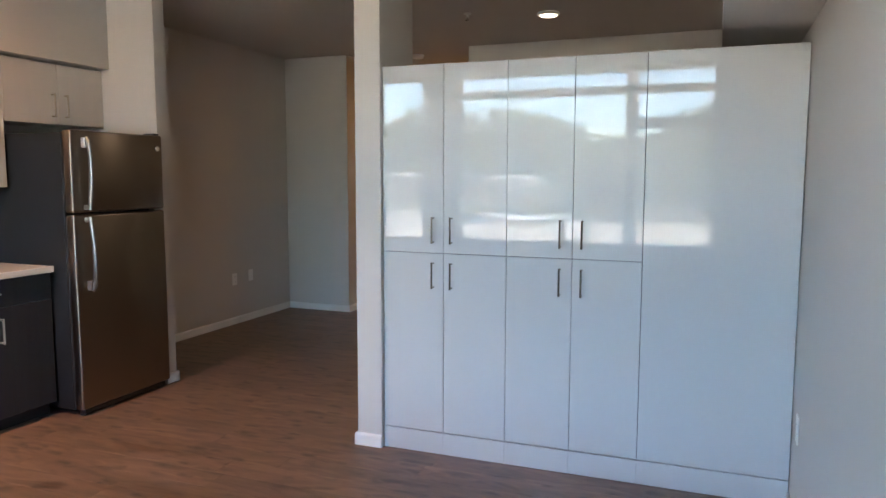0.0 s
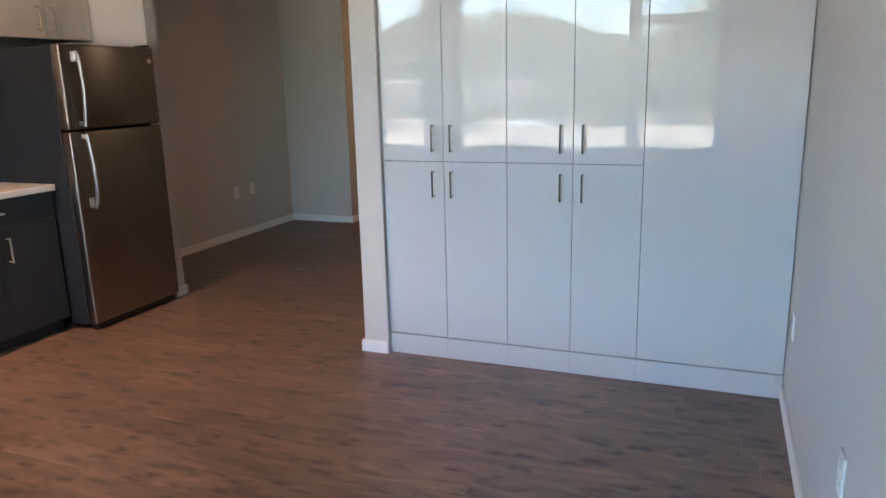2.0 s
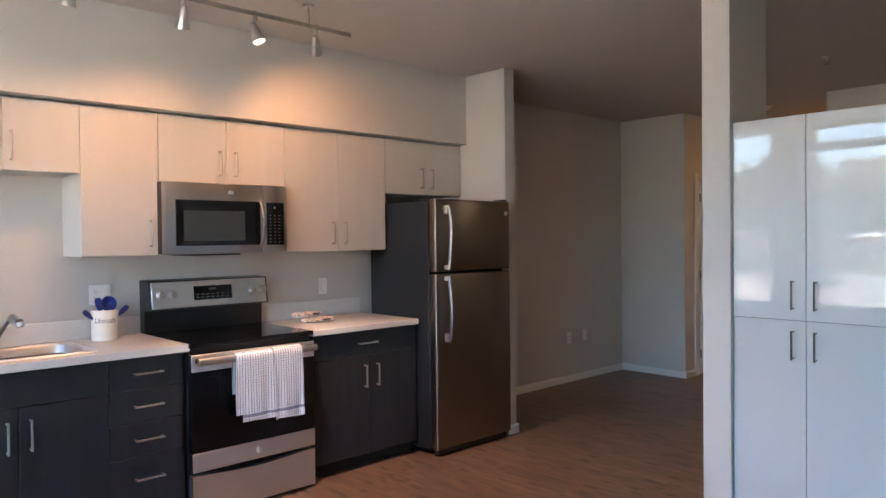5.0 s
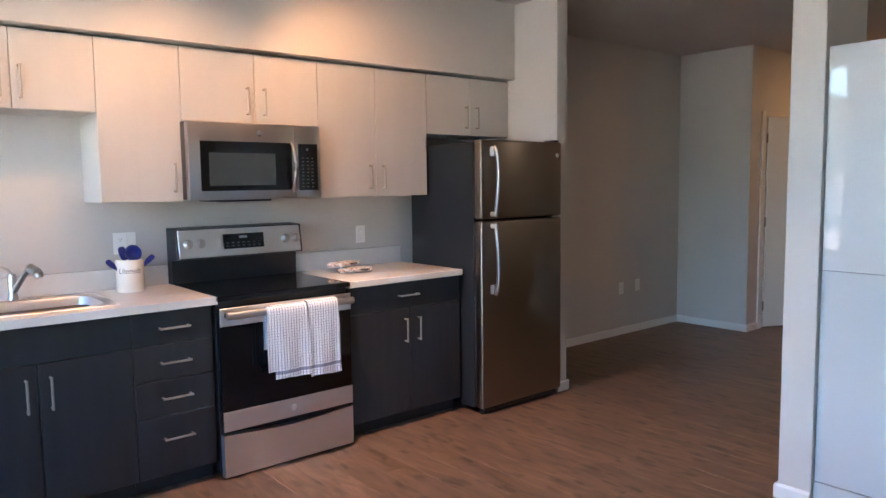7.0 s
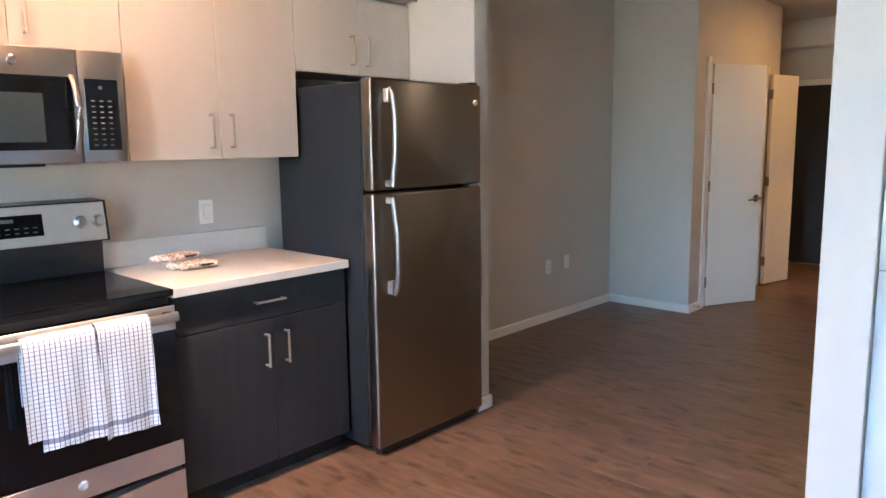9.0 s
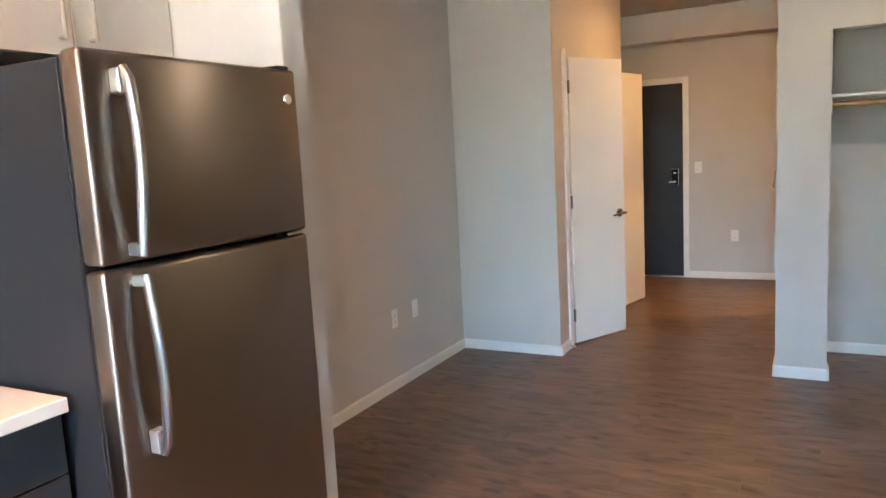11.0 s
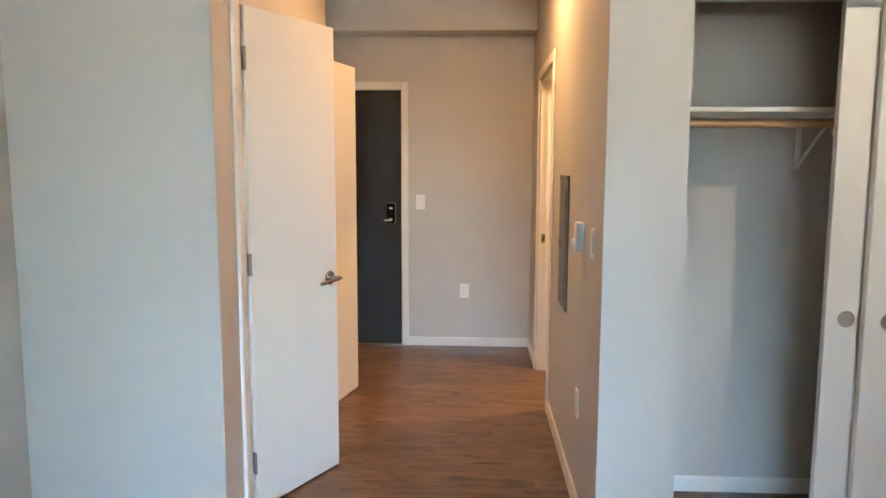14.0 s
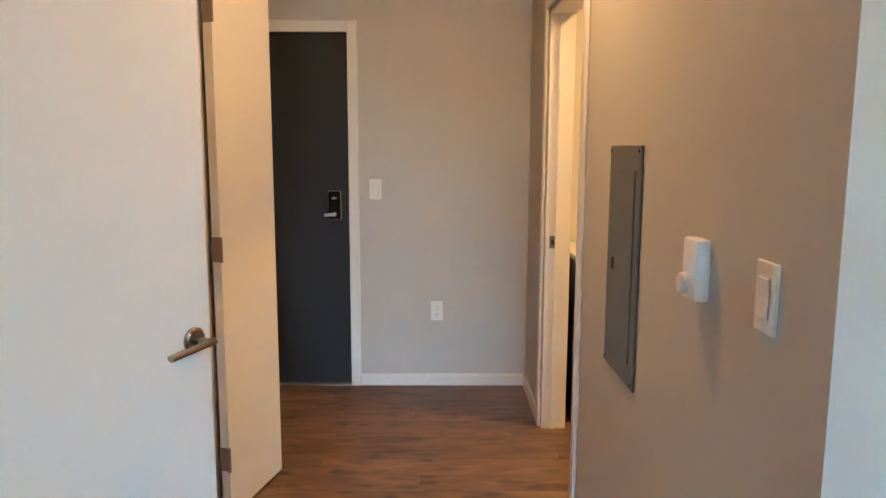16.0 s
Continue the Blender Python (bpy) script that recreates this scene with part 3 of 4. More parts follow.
def stove():
    y0, y1, x = 3.290, 4.050, -1.950
    wd = y1 - y0
    c = thing("stove", (x, y0, 0), "stainless steel and black glass electric range between the base cabinets", "stove")
    part("body", Mesh().box(-0.68, -0.045, 0.004, wd - 0.004, 0.02, 0.899, 0.003), BLACKP, c, "black side body")
    part("cooktop", Mesh().box(-0.62, 0.0, 0.0, wd, 0.900, 0.926, 0.005, 2), BLACKG, c, "black glass cooktop")
    d = part("oven_door", Mesh().box(-0.044, 0.0, 0.004, wd - 0.004, 0.345, 0.865, 0.004, 2), BLACKG, c, "black glass oven door")
    part("top_band", Mesh().box(0.0005, 0.005, 0.004, wd - 0.004, 0.775, 0.866, 0.002), STEEL, d, "stainless top band")
    part("bottom_band", Mesh().box(0.0005, 0.005, 0.004, wd - 0.004, 0.245, 0.345, 0.002), STEEL, d, "stainless lower band with an emblem")
    hy0, hy1, hz = 0.02, wd - 0.02, 0.834
    hd = part("handle", Mesh().tube([(0.055, hy0, hz), (0.058, hy0 + 0.06, hz), (0.06, wd / 2, hz), (0.058, hy1 - 0.06, hz), (0.055, hy1, hz)], 0.019, 14, 0.75, up=(1, 0, 0)), NICKEL, d, "broad metal towel bar handle", smooth=True)
    for yy in (hy0 + 0.02, hy1 - 0.02):
        part("mount", Mesh().box(0.004, 0.045, yy - 0.016, yy + 0.016, hz - 0.014, hz + 0.014, 0.004), BLACKP, hd)
    part("badge", Mesh().turned([(0, 0.004), (0.012, 0.004), (0.017, 0.002), (0.018, 0)], pose(0.005, wd * 0.51, 0.295, 0, 90, 0)), PLASTIC, c, "round chrome emblem")
    top = [(0.004 + (wd - 0.008) * k / 12, 0.226 - 0.020 * math.sin(math.pi * k / 12) ** 1.5) for k in range(13)]
    part("drawer", Mesh().prism([(0.004, 0.012)] + top + [(wd - 0.004, 0.012)], "x", -0.04, 0.002), STEEL, c, "stainless warming drawer front")
    # Dark sheet added behind the drawer gap to give its shade.
    part("body_lip", Mesh().box(-0.0435, -0.0405, 0.01, wd - 0.01, 0.15, 0.2445), SLOT, c)
    # back panel, leaning back a little
    bp = part("back_panel", Mesh().prism([(-0.685, 0.90), (-0.621, 0.90), (-0.615, 1.055), (-0.530, 1.065), (-0.555, 1.230), (-0.685, 1.235)], "y", 0.0, wd), BLACKP, c, "black control back panel")
    lean = math.degrees(math.atan2(0.025, 0.165))
    face = pose(-0.5425, wd / 2, 1.147, 0, -lean, 0)

    def on_face(me):
        bmesh.ops.transform(me.bm, matrix=face, verts=me.bm.verts)
        return me
    part("control_band", on_face(Mesh().box(0.001, 0.006, -wd / 2 + 0.012, wd / 2 - 0.012, -0.078, 0.078, 0.003)), STEEL, bp, "stainless control panel")
    part("display", on_face(Mesh().box(0.0065, 0.0095, -0.115, 0.130, -0.040, 0.045, 0.002)), BLACKG, bp, "black display panel")
    lcd = Mesh()
    for i in range(2):
        for j in range(7):
            lcd.box(0.0096, 0.0101, -0.100 + j * 0.032, -0.084 + j * 0.032, -0.026 + i * 0.018, -0.022 + i * 0.018)
    lcd.box(0.0096, 0.0101, -0.02, 0.028, 0.018, 0.032)
    tagged(part("markings", on_face(lcd), PANELG, bp, "small grey key markings"), kind="stuff")
    for yy in (-0.315, -0.245, 0.270, 0.340):
        k = Mesh().turned([(0.026, 0.0), (0.026, 0.006), (0.021, 0.010), (0.019, 0.026), (0.016, 0.029), (0, 0.029)], face @ pose(0.006, yy, 0.0, 0, 90, 0), 24)
        k.bm.verts.ensure_lookup_table()
        part("knob", k, NICKEL, bp, "round metal knob", smooth=True)
    for yy in (0.05, wd - 0.05):
        part("foot", Mesh().rod((-0.08, yy, 0), (-0.08, yy, 0.02), 0.015), BLACKP, c)
        part("foot", Mesh().rod((-0.58, yy, 0), (-0.58, yy, 0.02), 0.015), BLACKP, c)
    return c


stove()


def microwave():
    y0, y1, x, z0, z1 = 3.272, 4.032, -2.205, 1.391, 1.795
    wd, hh = y1 - y0, z1 - z0
    c = thing("microwave", (x, y0, z0), "stainless microwave with black glass window, under the wall cabinets", "microwave")
    part("body", Mesh().box(KIT - x + 0.003, -0.046, 0.004, wd - 0.004, 0.004, hh - 0.0), BLACKP, c, "black metal case")
    part("underside", Mesh().box(-0.40, -0.10, 0.2, 0.5, -0.012, 0.0035, 0.003), BLACKP, c, "black vent grille underneath")
    d = part("door", Mesh().box(-0.045, 0, 0.0, 0.598, 0.0, hh, 0.006, 2), STEELM, c, "stainless door", smooth=True)
    part("glass", Mesh().box(0.0005, 0.004, 0.06, 0.578, 0.048, 0.305, 0.002), BLACKG, d, "black glass door panel")
    part("window", Mesh().box(0.0045, 0.006, 0.105, 0.475, 0.075, 0.245, 0.001), MWGLASS, d, "grey mesh window")
    pts = [(0.012 + 0.045 * math.sin(math.pi * i / 12) ** 0.7, 0.572 + 0.004 * math.sin(math.pi * i / 12), 0.04 + 0.27 * i / 12) for i in range(13)]
    part("handle", Mesh().tube(pts, 0.012, 12, 0.6), HANDLEM, d, "curved stainless handle", smooth=True)
    part("control_panel", Mesh().box(-0.045, 0, 0.600, wd, 0.0, hh, 0.005, 2), STEELM, c, "stainless control side", smooth=True)
    cp = part("keypad", Mesh().box(0.0005, 0.003, 0.618, wd - 0.022, 0.045, 0.302, 0.001), BLACKG, c, "black keypad")
    keys = Mesh()
    for r in range(9):
        for k in range(3):
            keys.box(0.0031, 0.0036, 0.638 + k * 0.030, 0.651 + k * 0.030, 0.062 + r * 0.020, 0.0655 + r * 0.020)
    keys.box(0.0031, 0.0036, 0.668, 0.680, 0.266, 0.278)
    tagged(part("markings", keys, PANELG, cp, "small grey key legends"), kind="stuff")
    part("badge", Mesh().turned([(0, 0.004), (0.012, 0.004), (0.017, 0.002), (0.018, 0)], pose(0.0, 0.39, 0.352, 0, 90, 0)), CHROME, d, "round chrome emblem")


microwave()

# ---- track light ----
tl = thing("track_light", (TRACK_X, 3.3, H), "brushed nickel track light with cone spot heads on the ceiling", "track light")
part("rail", Mesh().box(-0.012, 0.012, -1.5, 0.785, -0.125, -0.100, 0.004), NICKEL, tl, "slim metal rail")
for yy in (-0.9, 0.517):
    st = part("stem", Mesh().rod((0, yy, -0.10), (0, yy, -0.012), 0.005), NICKEL, tl)
    part("canopy", Mesh().rod((0, yy, -0.012), (0, yy, 0), 0.03), NICKEL, st)
for head, aim in zip(HEADS, AIMS):
    way = (Vector(aim) - Vector(head)).normalized()
    hl = Vector(head) - Vector((TRACK_X, 3.3, H))
    turn = way.to_track_quat("Z", "Y").to_matrix().to_4x4()
    arm = part("spot_arm", Mesh().rod(hl + Vector((0, 0, 0.01)), (0, hl.y, -0.12), 0.005).rod((0, hl.y, -0.15), (0, hl.y, -0.095), 0.012), NICKEL, tl)
    at = Matrix.Translation(hl) @ turn
    part("spot_head", Mesh().turned([(0, -0.045), (0.012, -0.044), (0.017, -0.03), (0.022, 0.0), (0.034, 0.055), (0.034, 0.060), (0.031, 0.060), (0.030, 0.052), (0.018, 0.01), (0, 0.008)], at), NICKEL, arm, "cone-shaped nickel lamp head", smooth=True)
    part("bulb", Mesh().turned([(0, 0.050), (0.027, 0.050), (0.027, 0.040), (0, 0.040)], at, 20), BULB, arm, "glowing lamp")


# ---- doors, trims ----
def slab(m, width, height, mat, name, label, category="door", thick=0.035):
    """A door leaf from its hinge edge, in the plane y = 0 of the pose m, out along x."""
    c = thing(name, None, label, category, m=m)
    part("leaf", Mesh().box(0.003, width, -thick / 2, thick / 2, 0.012, height, 0.0015), mat, c)
    return c


def hinges(c, zs, thick=0.035, side=1):
    for z in zs:
        part("hinge", Mesh().rod((-0.004, side * (thick / 2 + 0.004), z - 0.045), (-0.004, side * (thick / 2 + 0.004), z + 0.045), 0.0065, segments=12).box(-0.0005, 0.0022, -thick / 2 + 0.004, thick / 2, z - 0.045, z + 0.045), HINGEM, c, "dull metal butt hinge")


def lever(c, x, z, side, toward):
    y = side * 0.0175
    r = part("lever_handle", Mesh().turned([(0.032, 0.0), (0.032, 0.006), (0.026, 0.011), (0, 0.011)], pose(x, y, z, -90 * side, 0, 0)), LEVERM, c, "satin nickel lever handle", smooth=True)
    part("spindle", Mesh().rod((x, y, z), (x, y + side * 0.055, z), 0.011), LEVERM, r)
    part("grip", Mesh().tube([(x - toward * 0.012, y + side * 0.055, z + 0.002), (x + toward * 0.03, y + side * 0.058, z), (x + toward * 0.075, y + side * 0.055, z - 0.004), (x + toward * 0.118, y + side * 0.05, z - 0.010)], 0.0115, 10, 0.7), LEVERM, r, smooth=True)


h1, f1 = Vector((-1.944, 8.82, 0)), Vector((-1.692, 9.315, 0))
a1 = math.degrees(math.atan2(f1.y - h1.y, f1.x - h1.x))
door1 = slab(pose(h1.x, h1.y, 0, 0, 0, a1), (f1 - h1).length, 2.062, DOORW, "hall_closet_door", "flat off-white closet door standing half open, with nickel lever")
hinges(door1, (0.22, 1.05, 1.86), side=-1)
lever(door1, (f1 - h1).length - 0.055, 0.93, -1, -1)
h2, f2 = Vector((-1.900, 10.10, 0)), Vector((-1.798, 10.512, 0))
a2 = math.degrees(math.atan2(f2.y - h2.y, f2.x - h2.x))
door2 = slab(pose(h2.x, h2.y, 0, 0, 0, a2), (f2 - h2).length, 2.045, DOORW, "entry_closet_door", "flat off-white entry closet door standing open by the entrance")
hinges(door2, (0.24, 1.03, 1.86), side=-1)

structure("trim", Mesh().box(HALLL, HALLL + 0.016, 8.715, 8.775, -0.004, 2.115, 0.003).box(HALLL, HALLL + 0.016, 10.085, 10.145, -0.004, 2.115, 0.003), TRIM)
structure("door_jamb", Mesh().box(HALLL, HALLL + 0.006, 8.776, 8.82, -0.004, 2.054, 0.001), TRIM)
structure("trim", Mesh().box(-1.613, -1.555, END - 0.018, END - 0.001, -0.004, 2.085, 0.004).box(-2.60, -1.6135, END - 0.018, END - 0.001, 2.022, 2.085, 0.004).box(-2.60, -2.54, END - 0.018, END - 0.001, -0.004, 2.021, 0.004), TRIM)
structure("trim", Mesh().box(HALLR - 0.016, HALLR - 0.001, 10.09, 10.15, -0.004, 2.09, 0.004).box(HALLR - 0.016, HALLR - 0.001, 11.015, 11.075, -0.004, 2.09, 0.004).box(HALLR - 0.016, HALLR - 0.001, 10.1505, 11.0145, 2.03, 2.09, 0.004), TRIM)
structure("door_jamb", Mesh().box(HALLR + 0.001, HALLR + T, 10.156, 10.175, -0.004, 2.01).box(HALLR + 0.001, HALLR + T, 10.99, 11.0095, -0.004, 2.01).box(HALLR + 0.001, HALLR + T, 10.1755, 10.9895, 2.01, 2.028).box(HALLR + 0.045, HALLR + 0.057, 10.978, 10.9895, -0.004, 2.01), TRIM)
strike = thing("strike_plate", (HALLR + 0.06, 10.985, 0.943), "small metal strike plate on the bathroom door jamb", "strike plate")
part("plate", Mesh().box(-0.04, -0.012, -0.002, 0.0045, -0.03, 0.03, 0.001), HINGEM, strike)
part("hole", Mesh().box(-0.033, -0.019, -0.0028, -0.0021, -0.012, 0.012), SLOT, strike)

entry = slab(pose(-2.532, END + 0.03, 0), 0.914, 2.018, DDOOR, "entrance_door", "charcoal grey flat entrance door, closed, with a keypad lock", thick=0.044)
lk = part("keypad_lock", Mesh().box(0.80, 0.870, -0.040, -0.0225, 0.985, 1.145, 0.008, 2), BLACKG, entry, "black electronic keypad lock with a chrome rim")
part("rim", Mesh().box(0.796, 0.874, -0.030, -0.0222, 0.980, 1.150, 0.008, 2), CHROME, lk)
part("grip", Mesh().rod((0.835, -0.04, 1.015), (0.835, -0.085, 1.015), 0.011).tube([(0.845, -0.08, 1.015), (0.82, -0.085, 1.015), (0.785, -0.08, 1.012)], 0.009, 10), NICKEL, lk, "lever", smooth=True)
part("turn_piece", Mesh().box(0.822, 0.848, -0.052, -0.0405, 1.10, 1.112, 0.002), NICKEL, lk)
structure("threshold", Mesh().box(-2.54, -1.609, END - 0.03, END + 0.08, 0.0005, 0.012, 0.004), NICKEL)
# Unseen dark block added behind the leaf to stop light, not a moulding.
structure("trim", Mesh().box(-2.538, -1.612, END + 0.052, END + T, -0.004, 2.03), SLOT)

# ---- closet ----
for k, (x0, y, px, tone) in enumerate(((0.205, FAR + 0.075, 0.275, 0), (0.318, FAR + 0.032, 0.400, 1))):
    s = thing("sliding_closet_door", (x0, y, 0), ("front" if k else "rear") + " off-white sliding closet door with a round finger pull", "sliding door", "sliding closet doors")
    leaf = part("leaf", Mesh().box(0, 1.17, -0.016, 0.016, 0.014, 2.009, 0.002), DOORW, s)
    part("finger_pull", Mesh().turned([(0.029, 0.0), (0.030, 0.0035), (0.026, 0.004), (0.023, 0.001), (0, 0.0008)], pose(px - x0, -0.0162, 0.919, 90, 0, 0), 28), PULLM, leaf, "round brushed metal finger pull", smooth=True)
structure("trim", Mesh().box(-0.295, 1.495, FAR + 0.014, FAR + 0.0945, 2.0105, 2.0115), TRIM)
guide = thing("door_guide", (0.44, FAR + 0.05, 0), "small white plastic floor guide of the sliding closet doors", "door guide")
part("block", Mesh().box(-0.02, 0.02, -0.036, -0.019, 0, 0.022, 0.002).box(-0.02, 0.02, -0.036, 0.05, 0, 0.006, 0.001), PLASTIC, guide)
sh = thing("closet_shelf", (0.594, 8.93, 1.660), "white closet shelf on a wall cleat, spanning the closet", "shelf")
part("board", Mesh().box(-0.915, 0.915, -0.175, 0.1985, -0.009, 0.009, 0.002), TRIM, sh)
part("cleat", Mesh().box(-0.908, 0.908, 0.182, 0.1985, -0.050, -0.0095, 0.002), TRIM, sh, "white wall cleat")
part("cleat", Mesh().box(-0.908, -0.895, -0.15, 0.18, -0.10, -0.0095, 0.002), TRIM, sh, "white wall cleat")
rod = thing("closet_rod", (0.594, 8.82, 1.612), "round wooden hanging rod under the closet shelf", "closet rod")
part("pole", Mesh().rod((-0.915, 0, 0), (0.915, 0, 0), 0.0165), WOODROD, rod, smooth=True)
br = thing("shelf_bracket", (0.33, 9.13, 1.650), "white metal shelf and rod bracket on the closet back wall", "bracket")
part("arm", Mesh().box(-0.010, 0.010, -0.33, -0.002, -0.006, 0.0, 0.001), PLASTIC, br)
part("upright", Mesh().box(-0.012, 0.012, -0.0045, -0.0005, -0.22, -0.006, 0.001), PLASTIC, br)
part("strut", Mesh().tube([(0, -0.006, -0.20), (0, -0.27, -0.02)], 0.007, 8), PLASTIC, br)
part("hook", Mesh().tube([(0, -0.31 + 0.022 * math.cos(a) , -0.06 + 0.022 * math.sin(a)) for a in [math.pi * (0.9 + k * 0.13) for k in range(10)]], 0.004, 6, up=(1, 0, 0)), PLASTIC, br)


# ---- outlets, switches ----
def wall_plate(place, rz, kind, label):
    """A plate on a wall; at rz 0 it faces -y."""
    c = thing("wall_outlet" if kind == "outlet" else "light_switch" if kind == "switch" else "wall_plate", None, label, {"outlet": "outlet", "switch": "light switch"}.get(kind, "wall plate"), m=pose(*place, 0, 0, rz))
    part("plate", Mesh().box(-0.035, 0.035, -0.007, -0.0005, -0.0575, 0.0575, 0.0025, 2), PLASTIC, c)
    if kind == "outlet":
        for z in (-0.021, 0.021):
            s = part("socket", Mesh().box(-0.017, 0.017, -0.0085, -0.0072, z - 0.0145, z + 0.0145, 0.001), PLASTIC, c)
            part("slots", Mesh().box(-0.0075, -0.0055, -0.0090, -0.0086, z - 0.002, z + 0.007).box(0.0055, 0.0075, -0.0090, -0.0086, z - 0.002, z + 0.006).box(-0.002, 0.002, -0.0090, -0.0086, z - 0.010, z - 0.006), SLOT, s)
    elif kind == "switch":
        # Thin grey plate, a shadow line painted round the rocker.
        part("surround", Mesh().box(-0.0178, 0.0178, -0.0082, -0.0072, -0.0335, 0.0335, 0.0008), SHADE, c, "thin shadow line round the rocker")
        part("rocker", Mesh().prism([(-0.0083, -0.032), (-0.0125, -0.031), (-0.0095, 0.0), (-0.0115, 0.031), (-0.0083, 0.032)], "x", -0.0165, 0.0165), PLASTIC, c, "white rocker")
    for z in (-0.048, 0.048):
        part("screw", Mesh().rod((0, -0.0070, z), (0, -0.0078, z), 0.003, segments=10), PLASTIC, c)
    return c


wall_plate((LEFT, 7.555, 0.445), 90, "outlet", "white duplex outlet on the greige side wall")
wall_plate((LEFT, 7.815, 0.455), 90, "blank", "white blank plate on the greige side wall")
wall_plate((-1.112, END, 0.449), 0, "outlet", "white duplex outlet on the entry wall")
wall_plate((-1.463, END, 1.156), 0, "switch", "white rocker switch beside the entrance door")
wall_plate((HALLR, 8.671, 1.162), -90, "switch", "white rocker switch on the hall wall beside the thermostat")
wall_plate((HALLR, 8.975, 0.45), -90, "outlet", "white duplex outlet low on the hall wall")
wall_plate((KIT, 4.575, 1.132), 90, "switch", "white switch above the short counter")
double = wall_plate((KIT, 3.045, 1.165), 90, "outlet", "wide white outlet plate above the counter behind the utensil crock")
part("plate", Mesh().box(0.0355, 0.081, -0.007, -0.0005, -0.0575, 0.0575, 0.0025, 2), PLASTIC, double, "plate half with a rocker")
part("rocker", Mesh().prism([(-0.0073, -0.032), (-0.0115, -0.031), (-0.0085, 0.0), (-0.0105, 0.031), (-0.0073, 0.032)], "x", 0.0405, 0.0735), PLASTIC, double)
wall_plate((RIGHT, 4.96, 0.425), -90, "outlet", "white outlet low on the side wall")
wall_plate((RIGHT, 3.62, 0.485), -90, "outlet", "white outlet low on the side wall by the windows")

eb = thing("breaker_panel", None, "grey painted steel breaker panel set in the hall wall", "breaker panel", m=pose(HALLR, 9.544, 1.077, 0, 0, -90))
part("frame", Mesh().box(-0.158, 0.158, -0.009, -0.0005, -0.325, 0.325, 0.002), PANELG, eb)
pd = part("door", Mesh().box(-0.10, 0.118, -0.013, -0.0092, -0.26, 0.26, 0.0015), PANELG, eb)
part("latch", Mesh().box(-0.085, -0.06, -0.0155, -0.0132, -0.03, 0.005, 0.001), SLOT, pd, "small black latch")
for sx in (-0.145, 0.145):
    for sz in (-0.31, 0.31):
        part("screw", Mesh().rod((sx, -0.009, sz), (sx, -0.0115, sz), 0.005, segments=10), SLOT, eb)
th = thing("thermostat", None, "white wall thermostat with a round dial at its lower corner", "thermostat", m=pose(HALLR, 8.946, 1.161, 0, 0, -90))
part("case", Mesh().box(-0.036, 0.036, -0.032, -0.0005, -0.06, 0.06, 0.006, 2), PLASTIC, th, smooth=True)
part("dial", Mesh().turned([(0.021, 0), (0.021, 0.010), (0.018, 0.013), (0, 0.013)], pose(-0.012, -0.032, -0.03, 90, 0, 0)), PLASTIC, th, "round white dial", smooth=True)

# ---- ceiling fittings ----
lamp = thing("ceiling_light", (0.45, 7.35, H), "flush round white ceiling light, switched on", "ceiling light")
part("rim", Mesh().turned([(0.085, 0.0), (0.088, -0.012), (0.080, -0.022), (0.070, -0.022), (0.070, -0.010), (0, -0.010)], Matrix(), 36), TRIM, lamp, "white rim", smooth=True)
part("diffuser", Mesh().turned([(0.062, -0.0105), (0.062, -0.024), (0.045, -0.029), (0, -0.031)], Matrix(), 36), LAMPW, lamp, "glowing diffuser", smooth=True)
for p in ((-0.14, 7.15), (-1.26, 11.05)):
    s = thing("sprinkler_head", (p[0], p[1], H), "small white fire sprinkler head on the ceiling", "sprinkler")
    part("escutcheon", Mesh().turned([(0, 0), (0.03, 0.0), (0.028, -0.008), (0.012, -0.014), (0.012, -0.03), (0, -0.03)], Matrix(), 24), TRIM, s, smooth=True)
    part("deflector", Mesh().rod((0, 0, -0.03), (0, 0, -0.05), 0.004).rod((0, 0, -0.050), (0, 0, -0.053), 0.016), CHROME, s)

# ---- bathroom seen past the jamb ----
van = thing("bathroom_vanity", (0.0, 11.1, 0), "dark wooden bathroom vanity with a pale top", "vanity")
part("body", Mesh().box(-0.40, 0.5, -0.05, 0.54, 0, 0.83, 0.003), DARK, van)
part("vanity_top", Mesh().box(-0.42, 0.52, -0.07, 0.545, 0.831, 0.86, 0.004), COUNTER, van)

# ---- sink, faucet ----
sk = thing("sink", ((SX0 + SX1) / 2, (SY0 + SY1) / 2, 0.9245), "stainless steel drop-in kitchen sink with a flat rim", "sink")
hx, hy = (SX1 - SX0) / 2, (SY1 - SY0) / 2


def rounded(w, d, r, n=6):
    out = []
    for cx, cy, a0 in ((w - r, d - r, 0), (-w + r, d - r, 90), (-w + r, -d + r, 180), (w - r, -d + r, 270)):
        out += [(cx + r * math.cos(radians(a0 + 90 * k / n)), cy + r * math.sin(radians(a0 + 90 * k / n))) for k in range(n + 1)]
    return out


me = Mesh()
loops = []
for w_, d_, r_, z_, ox in ((hx + 0.022, hy + 0.022, 0.03, 0.0, 0), (hx + 0.019, hy + 0.019, 0.03, 0.0035, 0), (hx - 0.028, hy - 0.028, 0.06, 0.0035, 0.012), (hx - 0.034, hy - 0.034, 0.055, -0.004, 0.012), (hx - 0.042, hy - 0.042, 0.05, -0.16, 0.012), (hx - 0.07, hy - 0.07, 0.03, -0.178, 0.012)):
    loops.append([me.bm.verts.new((x + ox, y, z_)) for x, y in rounded(w_, d_, r_)])
